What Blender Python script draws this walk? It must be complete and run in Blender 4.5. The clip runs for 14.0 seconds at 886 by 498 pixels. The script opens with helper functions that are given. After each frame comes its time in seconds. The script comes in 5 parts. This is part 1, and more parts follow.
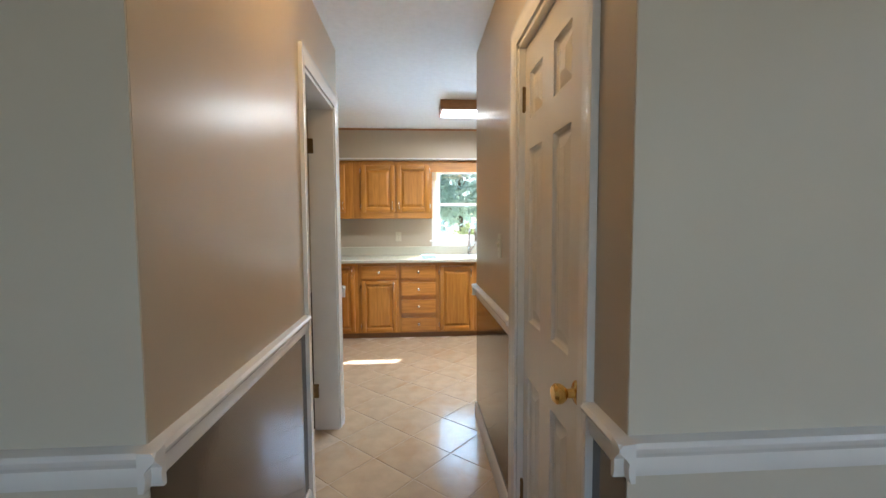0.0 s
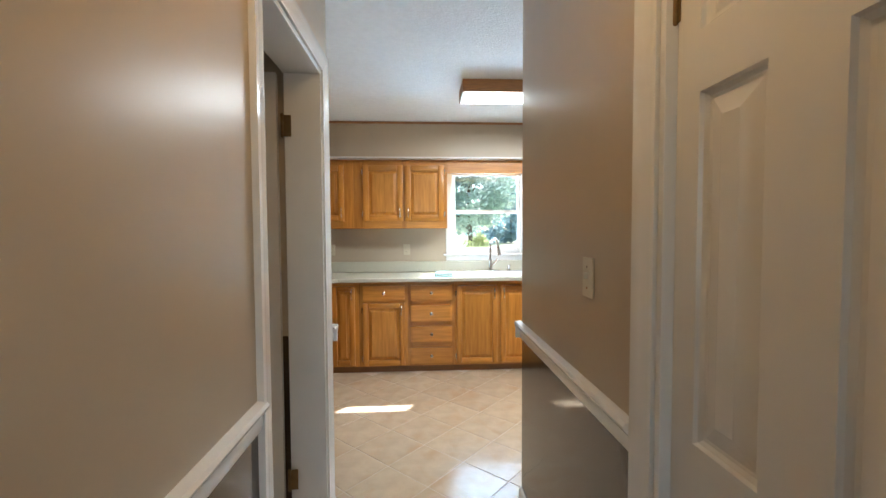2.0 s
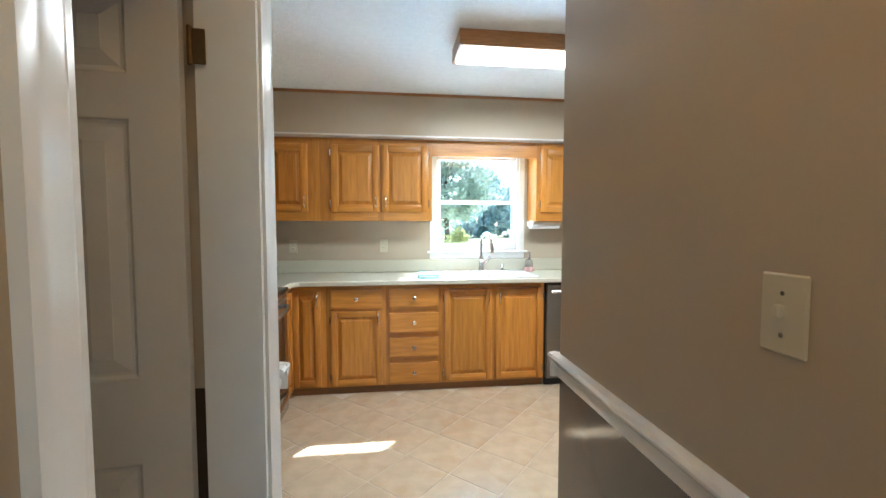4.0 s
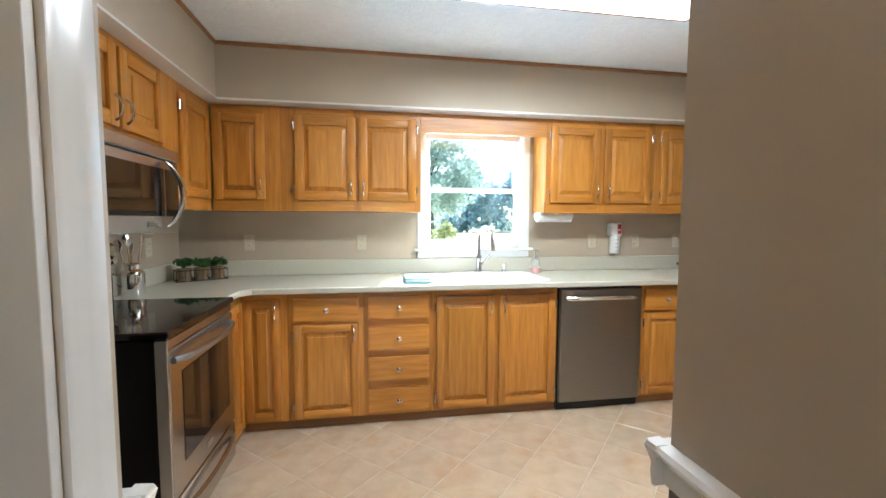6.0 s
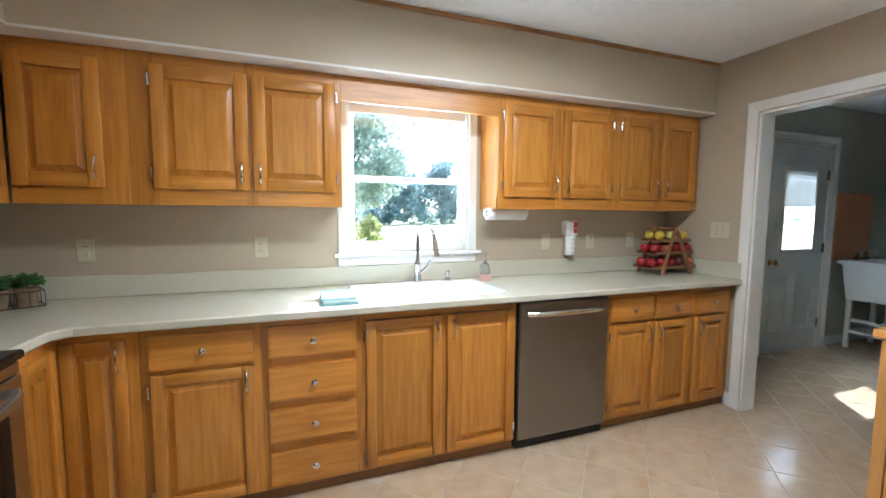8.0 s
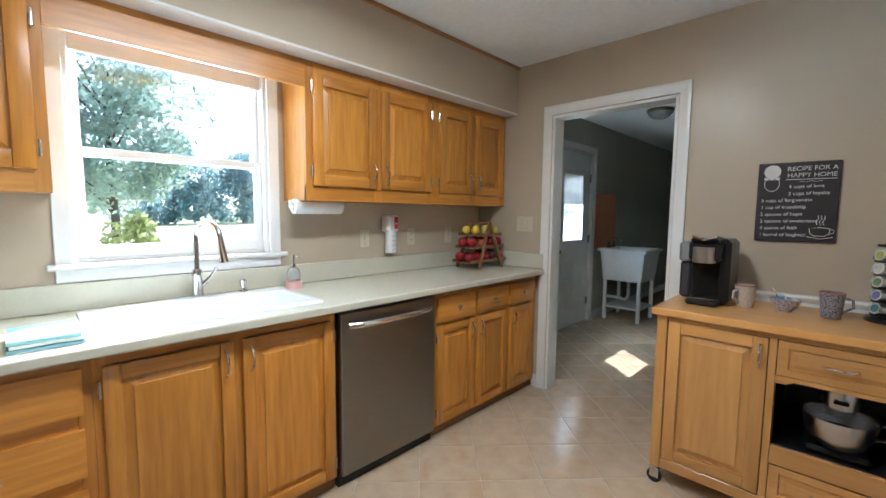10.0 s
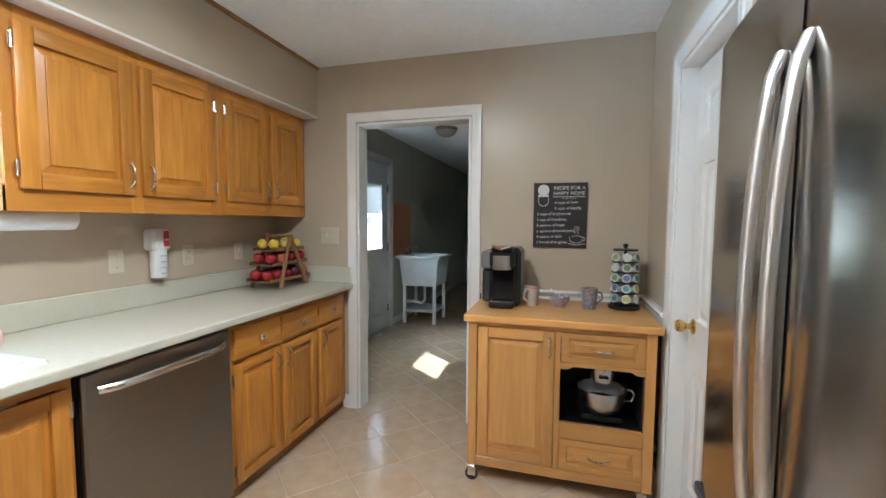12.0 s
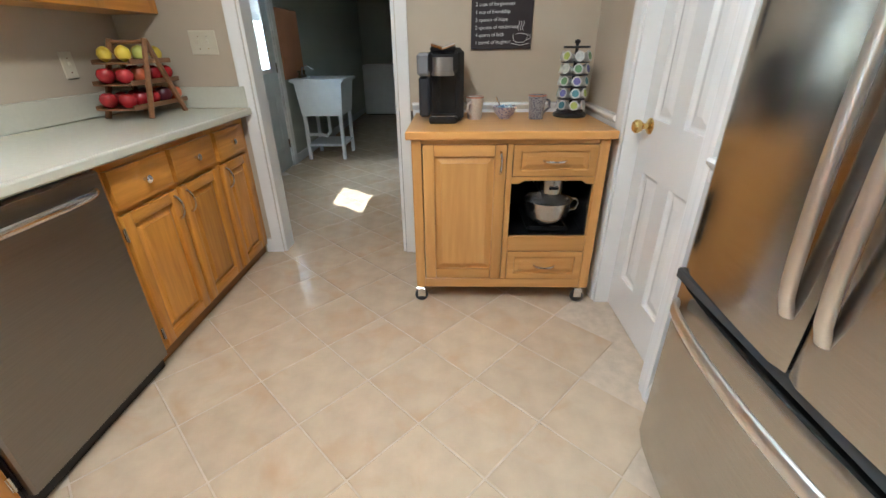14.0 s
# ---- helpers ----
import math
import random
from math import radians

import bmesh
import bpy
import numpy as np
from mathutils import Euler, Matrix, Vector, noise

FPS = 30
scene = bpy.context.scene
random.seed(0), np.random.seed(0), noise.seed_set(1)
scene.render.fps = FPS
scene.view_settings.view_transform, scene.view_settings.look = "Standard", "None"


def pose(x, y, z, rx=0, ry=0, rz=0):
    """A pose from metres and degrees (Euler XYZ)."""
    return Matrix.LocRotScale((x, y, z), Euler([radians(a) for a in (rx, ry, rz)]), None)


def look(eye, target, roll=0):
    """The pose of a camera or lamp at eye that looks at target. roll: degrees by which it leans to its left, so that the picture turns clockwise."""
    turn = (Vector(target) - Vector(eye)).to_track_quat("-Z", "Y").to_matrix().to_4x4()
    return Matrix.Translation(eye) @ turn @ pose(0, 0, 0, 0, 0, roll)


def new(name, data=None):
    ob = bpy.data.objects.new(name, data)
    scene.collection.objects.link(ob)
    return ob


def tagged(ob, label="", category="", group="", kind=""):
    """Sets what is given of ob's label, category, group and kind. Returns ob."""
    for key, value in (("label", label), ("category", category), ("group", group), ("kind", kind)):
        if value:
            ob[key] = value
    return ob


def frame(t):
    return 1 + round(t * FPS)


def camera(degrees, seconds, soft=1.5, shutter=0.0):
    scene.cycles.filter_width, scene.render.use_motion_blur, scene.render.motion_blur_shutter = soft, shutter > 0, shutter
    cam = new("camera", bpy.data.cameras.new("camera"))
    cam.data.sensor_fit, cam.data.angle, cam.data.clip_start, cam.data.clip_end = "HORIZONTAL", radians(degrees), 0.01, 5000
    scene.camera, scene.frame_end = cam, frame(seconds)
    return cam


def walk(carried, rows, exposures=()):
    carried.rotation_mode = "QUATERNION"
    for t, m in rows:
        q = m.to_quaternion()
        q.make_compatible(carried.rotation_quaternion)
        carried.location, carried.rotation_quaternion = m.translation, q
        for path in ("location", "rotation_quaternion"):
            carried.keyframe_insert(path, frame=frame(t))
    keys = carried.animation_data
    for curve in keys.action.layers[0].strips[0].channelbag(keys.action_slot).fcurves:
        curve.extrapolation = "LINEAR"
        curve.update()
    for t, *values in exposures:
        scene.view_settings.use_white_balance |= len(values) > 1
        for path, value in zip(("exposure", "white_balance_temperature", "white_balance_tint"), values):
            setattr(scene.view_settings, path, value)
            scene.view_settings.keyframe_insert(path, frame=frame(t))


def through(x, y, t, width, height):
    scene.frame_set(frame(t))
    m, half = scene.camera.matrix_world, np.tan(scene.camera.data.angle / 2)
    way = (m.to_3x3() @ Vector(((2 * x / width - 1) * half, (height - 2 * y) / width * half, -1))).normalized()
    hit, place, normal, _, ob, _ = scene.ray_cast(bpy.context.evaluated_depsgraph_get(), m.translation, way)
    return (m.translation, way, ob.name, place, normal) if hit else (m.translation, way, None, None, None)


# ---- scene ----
cam = camera(94.0, 14.0)
PATH = [
    (0, (0.23, 0.204, 1.315), (0.358, 2.196, 1.191), -0.3),
    (0.5, (0.178, 0.371, 1.316), (0.33, 2.362, 1.199), -0.5),
    (1, (0.114, 0.603, 1.316), (0.261, 2.595, 1.215), -0.4),
    (1.5, (0.108, 0.804, 1.323), (0.236, 2.798, 1.233), -0.3),
    (2, (0.147, 1.006, 1.339), (0.257, 3.001, 1.256), -0.3),
    (2.5, (0.153, 1.169, 1.327), (0.269, 3.164, 1.251), -0.1),
    (3, (0.103, 1.345, 1.328), (0.269, 3.336, 1.238), 0.1),
    (3.5, (0.078, 1.508, 1.32), (0.284, 3.495, 1.228), 0.1),
    (4, (0.078, 1.65, 1.331), (0.323, 3.632, 1.22), 0.0),
    (6.5, (0.11, 2.471, 1.315), (0.476, 4.432, 1.17), 0.4),
    (7, (0.129, 2.649, 1.349), (0.558, 4.596, 1.192), 0.6),
    (9.5, (0.272, 3.21, 1.34), (1.517, 4.765, 1.159), 0.3),
    (10, (0.336, 3.268, 1.319), (1.764, 4.658, 1.145), 0.6),
    (10.5, (0.354, 3.365, 1.318), (1.971, 4.531, 1.157), 0.6),
    (11, (0.347, 3.39, 1.342), (2.106, 4.332, 1.2), 0.6),
    (11.5, (0.351, 3.421, 1.346), (2.214, 4.137, 1.225), 0.6),
    (12, (0.424, 3.452, 1.35), (2.344, 3.995, 1.216), 0.4),
    (12.5, (0.52, 3.503, 1.359), (2.469, 3.913, 1.173), 0.2),
    (13, (0.592, 3.564, 1.338), (2.534, 3.863, 0.968), -0.5),
    (13.5, (0.617, 3.664, 1.279), (2.498, 3.816, 0.618), -0.8),
    (14, (0.62, 3.697, 1.216), (2.413, 3.751, 0.331), -0.6),
]
walk(cam, [(t, look(eye, target, roll)) for t, eye, target, roll in PATH], exposures=[(0, 2.1, 5850, 6), (2, 2.05, 5800, 4), (4, 2.15, 5600, 1), (6.5, 2.25, 5600, 4), (7, 2.2, 5600, 4), (9.5, 1.8, 5600, 5), (10.5, 1.8, 5600, 4), (12.5, 2.1, 5650, 4), (14, 2.2, 5700, 4)])

# ---- world, sun, lamps ----
world = bpy.data.worlds.new("sky")
scene.world = world
world.use_nodes = True
_wn = world.node_tree.nodes
_sky = _wn.new("ShaderNodeTexSky")
_sky.sky_type = 'NISHITA'
_sky.sun_disc = False
_sky.sun_elevation = radians(45)
_sky.sun_rotation = radians(39)
world.node_tree.links.new(_sky.outputs[0], _wn["Background"].inputs[0])
_wn["Background"].inputs[1].default_value = 0.15


def lamp(name, kind, m, energy, color=(1, 1, 1), size=1.0, size_y=None):
    d = bpy.data.lights.new(name, kind)
    d.energy, d.color = energy, color
    if kind == 'AREA':
        d.shape, d.size, d.size_y = 'RECTANGLE', size, size_y or size
    elif kind == 'SUN':
        d.angle = radians(size)
    else:
        d.shadow_soft_size = size
    ob = new(name, d)
    ob.matrix_world = m
    return ob


SUN_WAY = Vector((-0.60, -0.7615, -1.0)).normalized()
lamp("sun", 'SUN', look((0, 0, 30), Vector((0, 0, 30)) + SUN_WAY), 5.0, (1.0, 0.985, 0.96), 0.53)
lamp("north_sky_light", 'AREA', look((1.6, 10.2, 4.9), (1.6, 5.0, 4.2)), 150, (0.48, 0.72, 1.0), 6.0, 3.0)
# Added unseen lamp low over the lawn, aimed up to brighten the kitchen ceiling.
lamp("lawn_bounce_fill", 'AREA', look((0.9, 9.3, -0.25), (0.9, 5.5, 1.5)), 520, (0.60, 0.81, 1.0), 9.0, 1.6)
lamp("fixture_light", 'AREA', look((1.066, 4.10, 2.315), (1.066, 4.10, 1)), 8.0, (1.0, 0.97, 0.92), 1.10, 0.22)
lamp("hall_bulb", 'POINT', pose(0.18, 1.66, 2.28), 1.6, (1.0, 0.58, 0.22), 0.08)
# Added fill lamp behind the start, brightening the front room and hall walls.
lamp("living_fill_light", 'AREA', look((0.4, -2.85, 1.5), (0.2, 0, 1.3)), 2.3, (1.0, 0.98, 0.94), 1.8, 1.3)
lamp("laundry_sky_light", 'AREA', look((4.9, 6.9, 3.2), (4.85, 5.0, 1.0)), 130, (0.80, 0.90, 1.0), 2.0, 1.6)


# ---- materials ----
def mat(name, color, rough=0.5, metal=0.0, var=0.06, scale=6.0, bump=0.0, bump_scale=60.0, coat=0.0, spec=0.5,
        stretch=(1, 1, 1), emit=None, trans=0.0, rand=0.0, alpha_light=None):
    m = bpy.data.materials.new(name)
    m.use_nodes = True
    nt = m.node_tree
    n, l = nt.nodes, nt.links
    b = n["Principled BSDF"]
    b.inputs["Roughness"].default_value = rough
    b.inputs["Metallic"].default_value = metal
    b.inputs["Coat Weight"].default_value = coat
    b.inputs["Coat Roughness"].default_value = 0.08
    b.inputs["Specular IOR Level"].default_value = spec
    b.inputs["Transmission Weight"].default_value = trans
    tc = n.new("ShaderNodeTexCoord")
    mp = n.new("ShaderNodeMapping")
    mp.inputs["Scale"].default_value = stretch
    l.new(tc.outputs["Object"], mp.inputs[0])
    big = n.new("ShaderNodeTexNoise")
    big.inputs["Scale"].default_value = scale
    big.inputs["Detail"].default_value = 6
    l.new(mp.outputs[0], big.inputs["Vector"])
    r = n.new("ShaderNodeValToRGB")
    r.color_ramp.elements[0].position, r.color_ramp.elements[1].position = 0.3, 0.72
    r.color_ramp.elements[0].color = (*[max(0, c * (1 - var)) for c in color], 1)
    r.color_ramp.elements[1].color = (*[min(1, c * (1 + var)) for c in color], 1)
    l.new(big.outputs["Fac"], r.inputs[0])
    out = r.outputs[0]
    if rand:
        oi = n.new("ShaderNodeObjectInfo")
        hs = n.new("ShaderNodeHueSaturation")
        mr = n.new("ShaderNodeMapRange")
        mr.inputs["To Min"].default_value, mr.inputs["To Max"].default_value = 1 - rand, 1 + rand
        l.new(oi.outputs["Random"], mr.inputs[0])
        l.new(mr.outputs[0], hs.inputs["Value"])
        l.new(out, hs.inputs["Color"])
        out = hs.outputs[0]
    l.new(out, b.inputs["Base Color"])
    if bump:
        fine = n.new("ShaderNodeTexNoise")
        fine.inputs["Scale"].default_value = bump_scale
        fine.inputs["Detail"].default_value = 3
        l.new(mp.outputs[0], fine.inputs["Vector"])
        bp = n.new("ShaderNodeBump")
        bp.inputs["Strength"].default_value = bump
        bp.inputs["Distance"].default_value = 0.004
        l.new(fine.outputs["Fac"], bp.inputs["Height"])
        l.new(bp.outputs[0], b.inputs["Normal"])
    if emit:
        b.inputs["Emission Color"].default_value = (*emit[0], 1)
        b.inputs["Emission Strength"].default_value = emit[1]
    return m


def oak(name, dark, light, along='z', rough=0.34):
    """Varnished oak: long streaks with cathedral figure, along z or x of the object."""
    m = bpy.data.materials.new(name)
    m.use_nodes = True
    nt = m.node_tree
    n, l = nt.nodes, nt.links
    b = n["Principled BSDF"]
    b.inputs["Roughness"].default_value = rough
    b.inputs["Coat Weight"].default_value = 0.25
    b.inputs["Coat Roughness"].default_value = 0.2
    tc = n.new("ShaderNodeTexCoord")
    oi = n.new("ShaderNodeObjectInfo")
    shift = n.new("ShaderNodeVectorMath")
    shift.operation = 'MULTIPLY_ADD'
    shift.inputs[1].default_value = (7.0, 3.0, 5.0)
    l.new(oi.outputs["Random"], shift.inputs[0])
    l.new(tc.outputs["Object"], shift.inputs[2])
    mp = n.new("ShaderNodeMapping")
    mp.inputs["Scale"].default_value = (7, 7, 0.55) if along == 'z' else (0.55, 7, 7)
    l.new(shift.outputs[0], mp.inputs[0])
    a = n.new("ShaderNodeTexNoise")
    a.inputs["Scale"].default_value, a.inputs["Detail"].default_value, a.inputs["Distortion"].default_value = 0.55, 2, 0.8
    l.new(mp.outputs[0], a.inputs["Vector"])
    wv = n.new("ShaderNodeMath")
    wv.operation = 'MULTIPLY'
    wv.inputs[1].default_value = 26.0
    l.new(a.outputs["Fac"], wv.inputs[0])
    sn = n.new("ShaderNodeMath")
    sn.operation = 'SINE'
    l.new(wv.outputs[0], sn.inputs[0])
    fine = n.new("ShaderNodeTexNoise")
    fine.inputs["Scale"].default_value, fine.inputs["Detail"].default_value = 8, 2
    l.new(mp.outputs[0], fine.inputs["Vector"])
    mix = n.new("ShaderNodeMath")
    mix.operation = 'MULTIPLY_ADD'
    mix.inputs[1].default_value = 0.10
    l.new(sn.outputs[0], mix.inputs[0])
    l.new(fine.outputs["Fac"], mix.inputs[2])
    r = n.new("ShaderNodeValToRGB")
    r.color_ramp.elements[0].position, r.color_ramp.elements[1].position = 0.12, 0.86
    r.color_ramp.elements[0].color, r.color_ramp.elements[1].color = (*dark, 1), (*light, 1)
    l.new(mix.outputs[0], r.inputs[0])
    hs = n.new("ShaderNodeHueSaturation")
    mr = n.new("ShaderNodeMapRange")
    mr.inputs["To Min"].default_value, mr.inputs["To Max"].default_value = 0.84, 1.14
    l.new(oi.outputs["Random"], mr.inputs[0])
    l.new(mr.outputs[0], hs.inputs["Value"])
    l.new(r.outputs[0], hs.inputs["Color"])
    l.new(hs.outputs[0], b.inputs["Base Color"])
    bp = n.new("ShaderNodeBump")
    bp.inputs["Strength"].default_value, bp.inputs["Distance"].default_value = 0.12, 0.002
    l.new(fine.outputs["Fac"], bp.inputs["Height"])
    l.new(bp.outputs[0], b.inputs["Normal"])
    return m


OAK = oak("oak_upright", (0.41, 0.152, 0.017), (0.66, 0.292, 0.046))
OAK_X = oak("oak_level", (0.41, 0.152, 0.017), (0.66, 0.292, 0.046), 'x')
# Same oak for the toe kicks, darkened to carry the shade under the cabinets.
OAK_SHADED = oak("oak_toe_kick", (0.20, 0.085, 0.02), (0.30, 0.13, 0.035), 'x', 0.5)
BEECH = oak("beech_upright", (0.52, 0.25, 0.070), (0.64, 0.34, 0.108))
BEECH_X = oak("beech_level", (0.52, 0.25, 0.070), (0.64, 0.34, 0.108), 'x', 0.3)
WALL = mat("tan_wall_paint", (0.502, 0.42, 0.317), 0.31, var=0.03, scale=2.5, bump=0.035, bump_scale=140, spec=0.38)
BROWN = mat("brown_dado_paint", (0.078, 0.058, 0.044), 0.10, var=0.06, scale=2.5, bump=0.03, bump_scale=140, spec=0.75)
LAUNDRY = mat("laundry_wall_paint", (0.42, 0.42, 0.35), 0.5, var=0.03, scale=2, bump=0.08, bump_scale=120)
LIVING = mat("living_wall_paint", (0.62, 0.575, 0.485), 0.4, var=0.03, scale=2, bump=0.08, bump_scale=120)
CEIL = mat("stippled_ceiling", (0.87, 0.90, 0.93), 0.85, var=0.03, scale=30, bump=0.9, bump_scale=75)
TRIM = mat("white_gloss_paint", (0.80, 0.79, 0.77), 0.22, var=0.02, scale=9, bump=0.03, bump_scale=90)
DOORW = mat("white_door_paint", (0.74, 0.72, 0.69), 0.26, var=0.02, scale=5, bump=0.04, bump_scale=200)
TILE = mat("beige_ceramic_tile", (0.57, 0.44, 0.305), 0.16, var=0.10, scale=9, bump=0.05, bump_scale=22, rand=0.04)
_n, _l = TILE.node_tree.nodes, TILE.node_tree.links
_oi = _n.new("ShaderNodeObjectInfo")
_va = _n.new("ShaderNodeVectorMath")
_va.operation = 'MULTIPLY_ADD'
_va.inputs[1].default_value = (13.0, 7.0, 3.0)
_tc = _n.new("ShaderNodeTexCoord")
_l.new(_oi.outputs["Random"], _va.inputs[0])
_l.new(_tc.outputs["Object"], _va.inputs[2])
_blot = _n.new("ShaderNodeTexNoise")
_blot.inputs["Scale"].default_value, _blot.inputs["Detail"].default_value, _blot.inputs["Distortion"].default_value = 5.0, 5, 0.8
_l.new(_va.outputs[0], _blot.inputs["Vector"])
_rr = _n.new("ShaderNodeValToRGB")
_rr.color_ramp.elements[0].position, _rr.color_ramp.elements[1].position = 0.52, 0.85
_rr.color_ramp.elements[0].color, _rr.color_ramp.elements[1].color = (0, 0, 0, 1), (1, 1, 1, 1)
_l.new(_blot.outputs["Fac"], _rr.inputs[0])
_mx = _n.new("ShaderNodeMix")
_mx.data_type = 'RGBA'
_mx.inputs["B"].default_value = (0.53, 0.345, 0.20, 1)
_b = _n["Principled BSDF"]
_src = _b.inputs["Base Color"].links[0].from_socket
_l.new(_rr.outputs[0], _mx.inputs["Factor"])
_l.new(_src, _mx.inputs["A"])
_l.new(_mx.outputs["Result"], _b.inputs["Base Color"])
GROUT = mat("grout", (0.56, 0.45, 0.335), 0.8, var=0.12, scale=20, bump=0.3, bump_scale=150)
COUNTER = mat("cream_laminate", (0.60, 0.58, 0.475), 0.25, var=0.025, scale=60, bump=0.02)
STEEL = mat("brushed_stainless", (0.50, 0.49, 0.48), 0.30, 1.0, var=0.05, scale=8, bump=0.06, bump_scale=80, stretch=(1, 1, 30))
FRIDGE = mat("fridge_stainless", (0.50, 0.49, 0.47), 0.17, 1.0, var=0.05, scale=8, bump=0.035, bump_scale=60, stretch=(1, 1, 25))
STEEL_H = mat("brushed_stainless_level", (0.50, 0.49, 0.48), 0.27, 1.0, var=0.05, scale=8, bump=0.05, bump_scale=80, stretch=(0.5, 20, 20))
SATIN = mat("satin_steel_bar", (0.80, 0.79, 0.78), 0.33, 1.0, var=0.03)
CHROME = mat("polished_nickel", (0.72, 0.71, 0.70), 0.14, 1.0, var=0.03)
BRASS = mat("polished_brass", (0.78, 0.55, 0.20), 0.16, 1.0, var=0.08)
BRONZE = mat("aged_brass_hinge", (0.20, 0.13, 0.06), 0.35, 0.9, var=0.2, scale=30)
BLACK = mat("black_enamel", (0.004, 0.004, 0.0045), 0.35, var=0.1, spec=0.16)
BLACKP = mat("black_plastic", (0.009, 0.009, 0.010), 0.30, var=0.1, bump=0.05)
GLASSBLK = mat("dark_oven_glass", (0.012, 0.011, 0.011), 0.04, var=0.05, spec=0.7)
PORCELAIN = mat("white_enamel", (0.82, 0.83, 0.83), 0.10, var=0.01)
PLASTW = mat("ivory_plastic", (0.62, 0.57, 0.44), 0.35, var=0.03)
PLASTWH = mat("white_plastic", (0.80, 0.81, 0.80), 0.38, var=0.03, scale=12)
RUBBER = mat("black_rubber", (0.02, 0.02, 0.02), 0.6, var=0.2)
WOODTRIM = mat("stained_wood_trim", (0.36, 0.17, 0.06), 0.4, var=0.2, scale=12, stretch=(1, 8, 8))
DIFF = mat("light_diffuser", (0.9, 0.9, 0.9), 0.4, emit=((1.0, 0.97, 0.92), 2.0))
GLASS = mat("window_glass", (1, 1, 1), 0.0, var=0.0, trans=1.0)



# ---- mesh helpers ----
def smooth(me, angle=35):
    me.polygons.foreach_set("use_smooth", [True] * len(me.polygons))
    me.set_sharp_from_angle(angle=radians(angle))


def part(name, bm, material, parent=None, label="", m=None, soft=True):
    """One mesh object out of a bmesh, under a thing or a part."""
    me = bpy.data.meshes.new(name)
    bmesh.ops.recalc_face_normals(bm, faces=bm.faces)
    bm.to_mesh(me)
    bm.free()
    me.materials.append(material)
    if soft:
        smooth(me)
    ob = new(name, me)
    if parent:
        ob.parent = parent
    if m is not None:
        ob.matrix_basis = m
    if label:
        ob["label"] = label
    return ob


def thing(name, m, label, category, group=""):
    ob = new(name)
    ob.empty_display_size = 0.1
    ob.matrix_basis = m
    return tagged(ob, label, category, group)


def add_box(bm, x0, x1, y0, y1, z0, z1, bevel=0.0, seg=1):
    r = bmesh.ops.create_cube(bm, size=1)
    vs = r["verts"]
    for v in vs:
        v.co = Vector(((x0 + x1) / 2 + v.co.x * (x1 - x0), (y0 + y1) / 2 + v.co.y * (y1 - y0), (z0 + z1) / 2 + v.co.z * (z1 - z0)))
    if bevel:
        es = list({e for v in vs for e in v.link_edges})
        bmesh.ops.bevel(bm, geom=es, offset=bevel, segments=seg, affect='EDGES', profile=0.5)
    return bm


def box(x0, x1, y0, y1, z0, z1, bevel=0.002, seg=1):
    return add_box(bmesh.new(), x0, x1, y0, y1, z0, z1, bevel, seg)


def boxes(rows, bevel=0.002):
    bm = bmesh.new()
    for r in rows:
        add_box(bm, *r, bevel)
    return bm


def add_lathe(bm, profile, centre=(0, 0, 0), seg=24, axis='z', cap=True):
    """Turn (radius, height) rows round an axis."""
    rings = []
    for r, h in profile:
        ring = []
        for i in range(seg):
            a = 2 * math.pi * i / seg
            p = (r * math.cos(a), r * math.sin(a), h)
            if axis == 'y':
                p = (p[0], p[2], p[1])
            elif axis == 'x':
                p = (p[2], p[0], p[1])
            ring.append(bm.verts.new(Vector(p) + Vector(centre)))
        rings.append(ring)
    for a, b in zip(rings, rings[1:]):
        for i in range(seg):
            j = (i + 1) % seg
            bm.faces.new((a[i], a[j], b[j], b[i]))
    if cap:
        bm.faces.new(rings[0][::-1])
        bm.faces.new(rings[-1])
    return bm


def lathe(profile, centre=(0, 0, 0), seg=24, axis='z', cap=True):
    return add_lathe(bmesh.new(), profile, centre, seg, axis, cap)


def add_tube(bm, points, radius, seg=10, flat=1.0, side=None):
    """A round (or flattened) bar along points; radius may be a list."""
    pts = [Vector(p) for p in points]
    rad = radius if isinstance(radius, (list, tuple)) else [radius] * len(pts)
    rings, up = [], None
    for i, p in enumerate(pts):
        d = (pts[min(i + 1, len(pts) - 1)] - pts[max(i - 1, 0)]).normalized()
        if up is None:
            up = Vector(side) if side else (Vector((0, 0, 1)) if abs(d.z) < 0.9 else Vector((1, 0, 0)))
        s = d.cross(up).normalized()
        u = s.cross(d).normalized()
        up = u
        rings.append([bm.verts.new(p + rad[i] * (math.cos(2 * math.pi * k / seg) * s + flat * math.sin(2 * math.pi * k / seg) * u)) for k in range(seg)])
    for a, b in zip(rings, rings[1:]):
        for k in range(seg):
            j = (k + 1) % seg
            bm.faces.new((a[k], a[j], b[j], b[k]))
    bm.faces.new(rings[0][::-1])
    bm.faces.new(rings[-1])
    return bm


def tube(points, radius, seg=10, flat=1.0, side=None):
    return add_tube(bmesh.new(), points, radius, seg, flat, side)


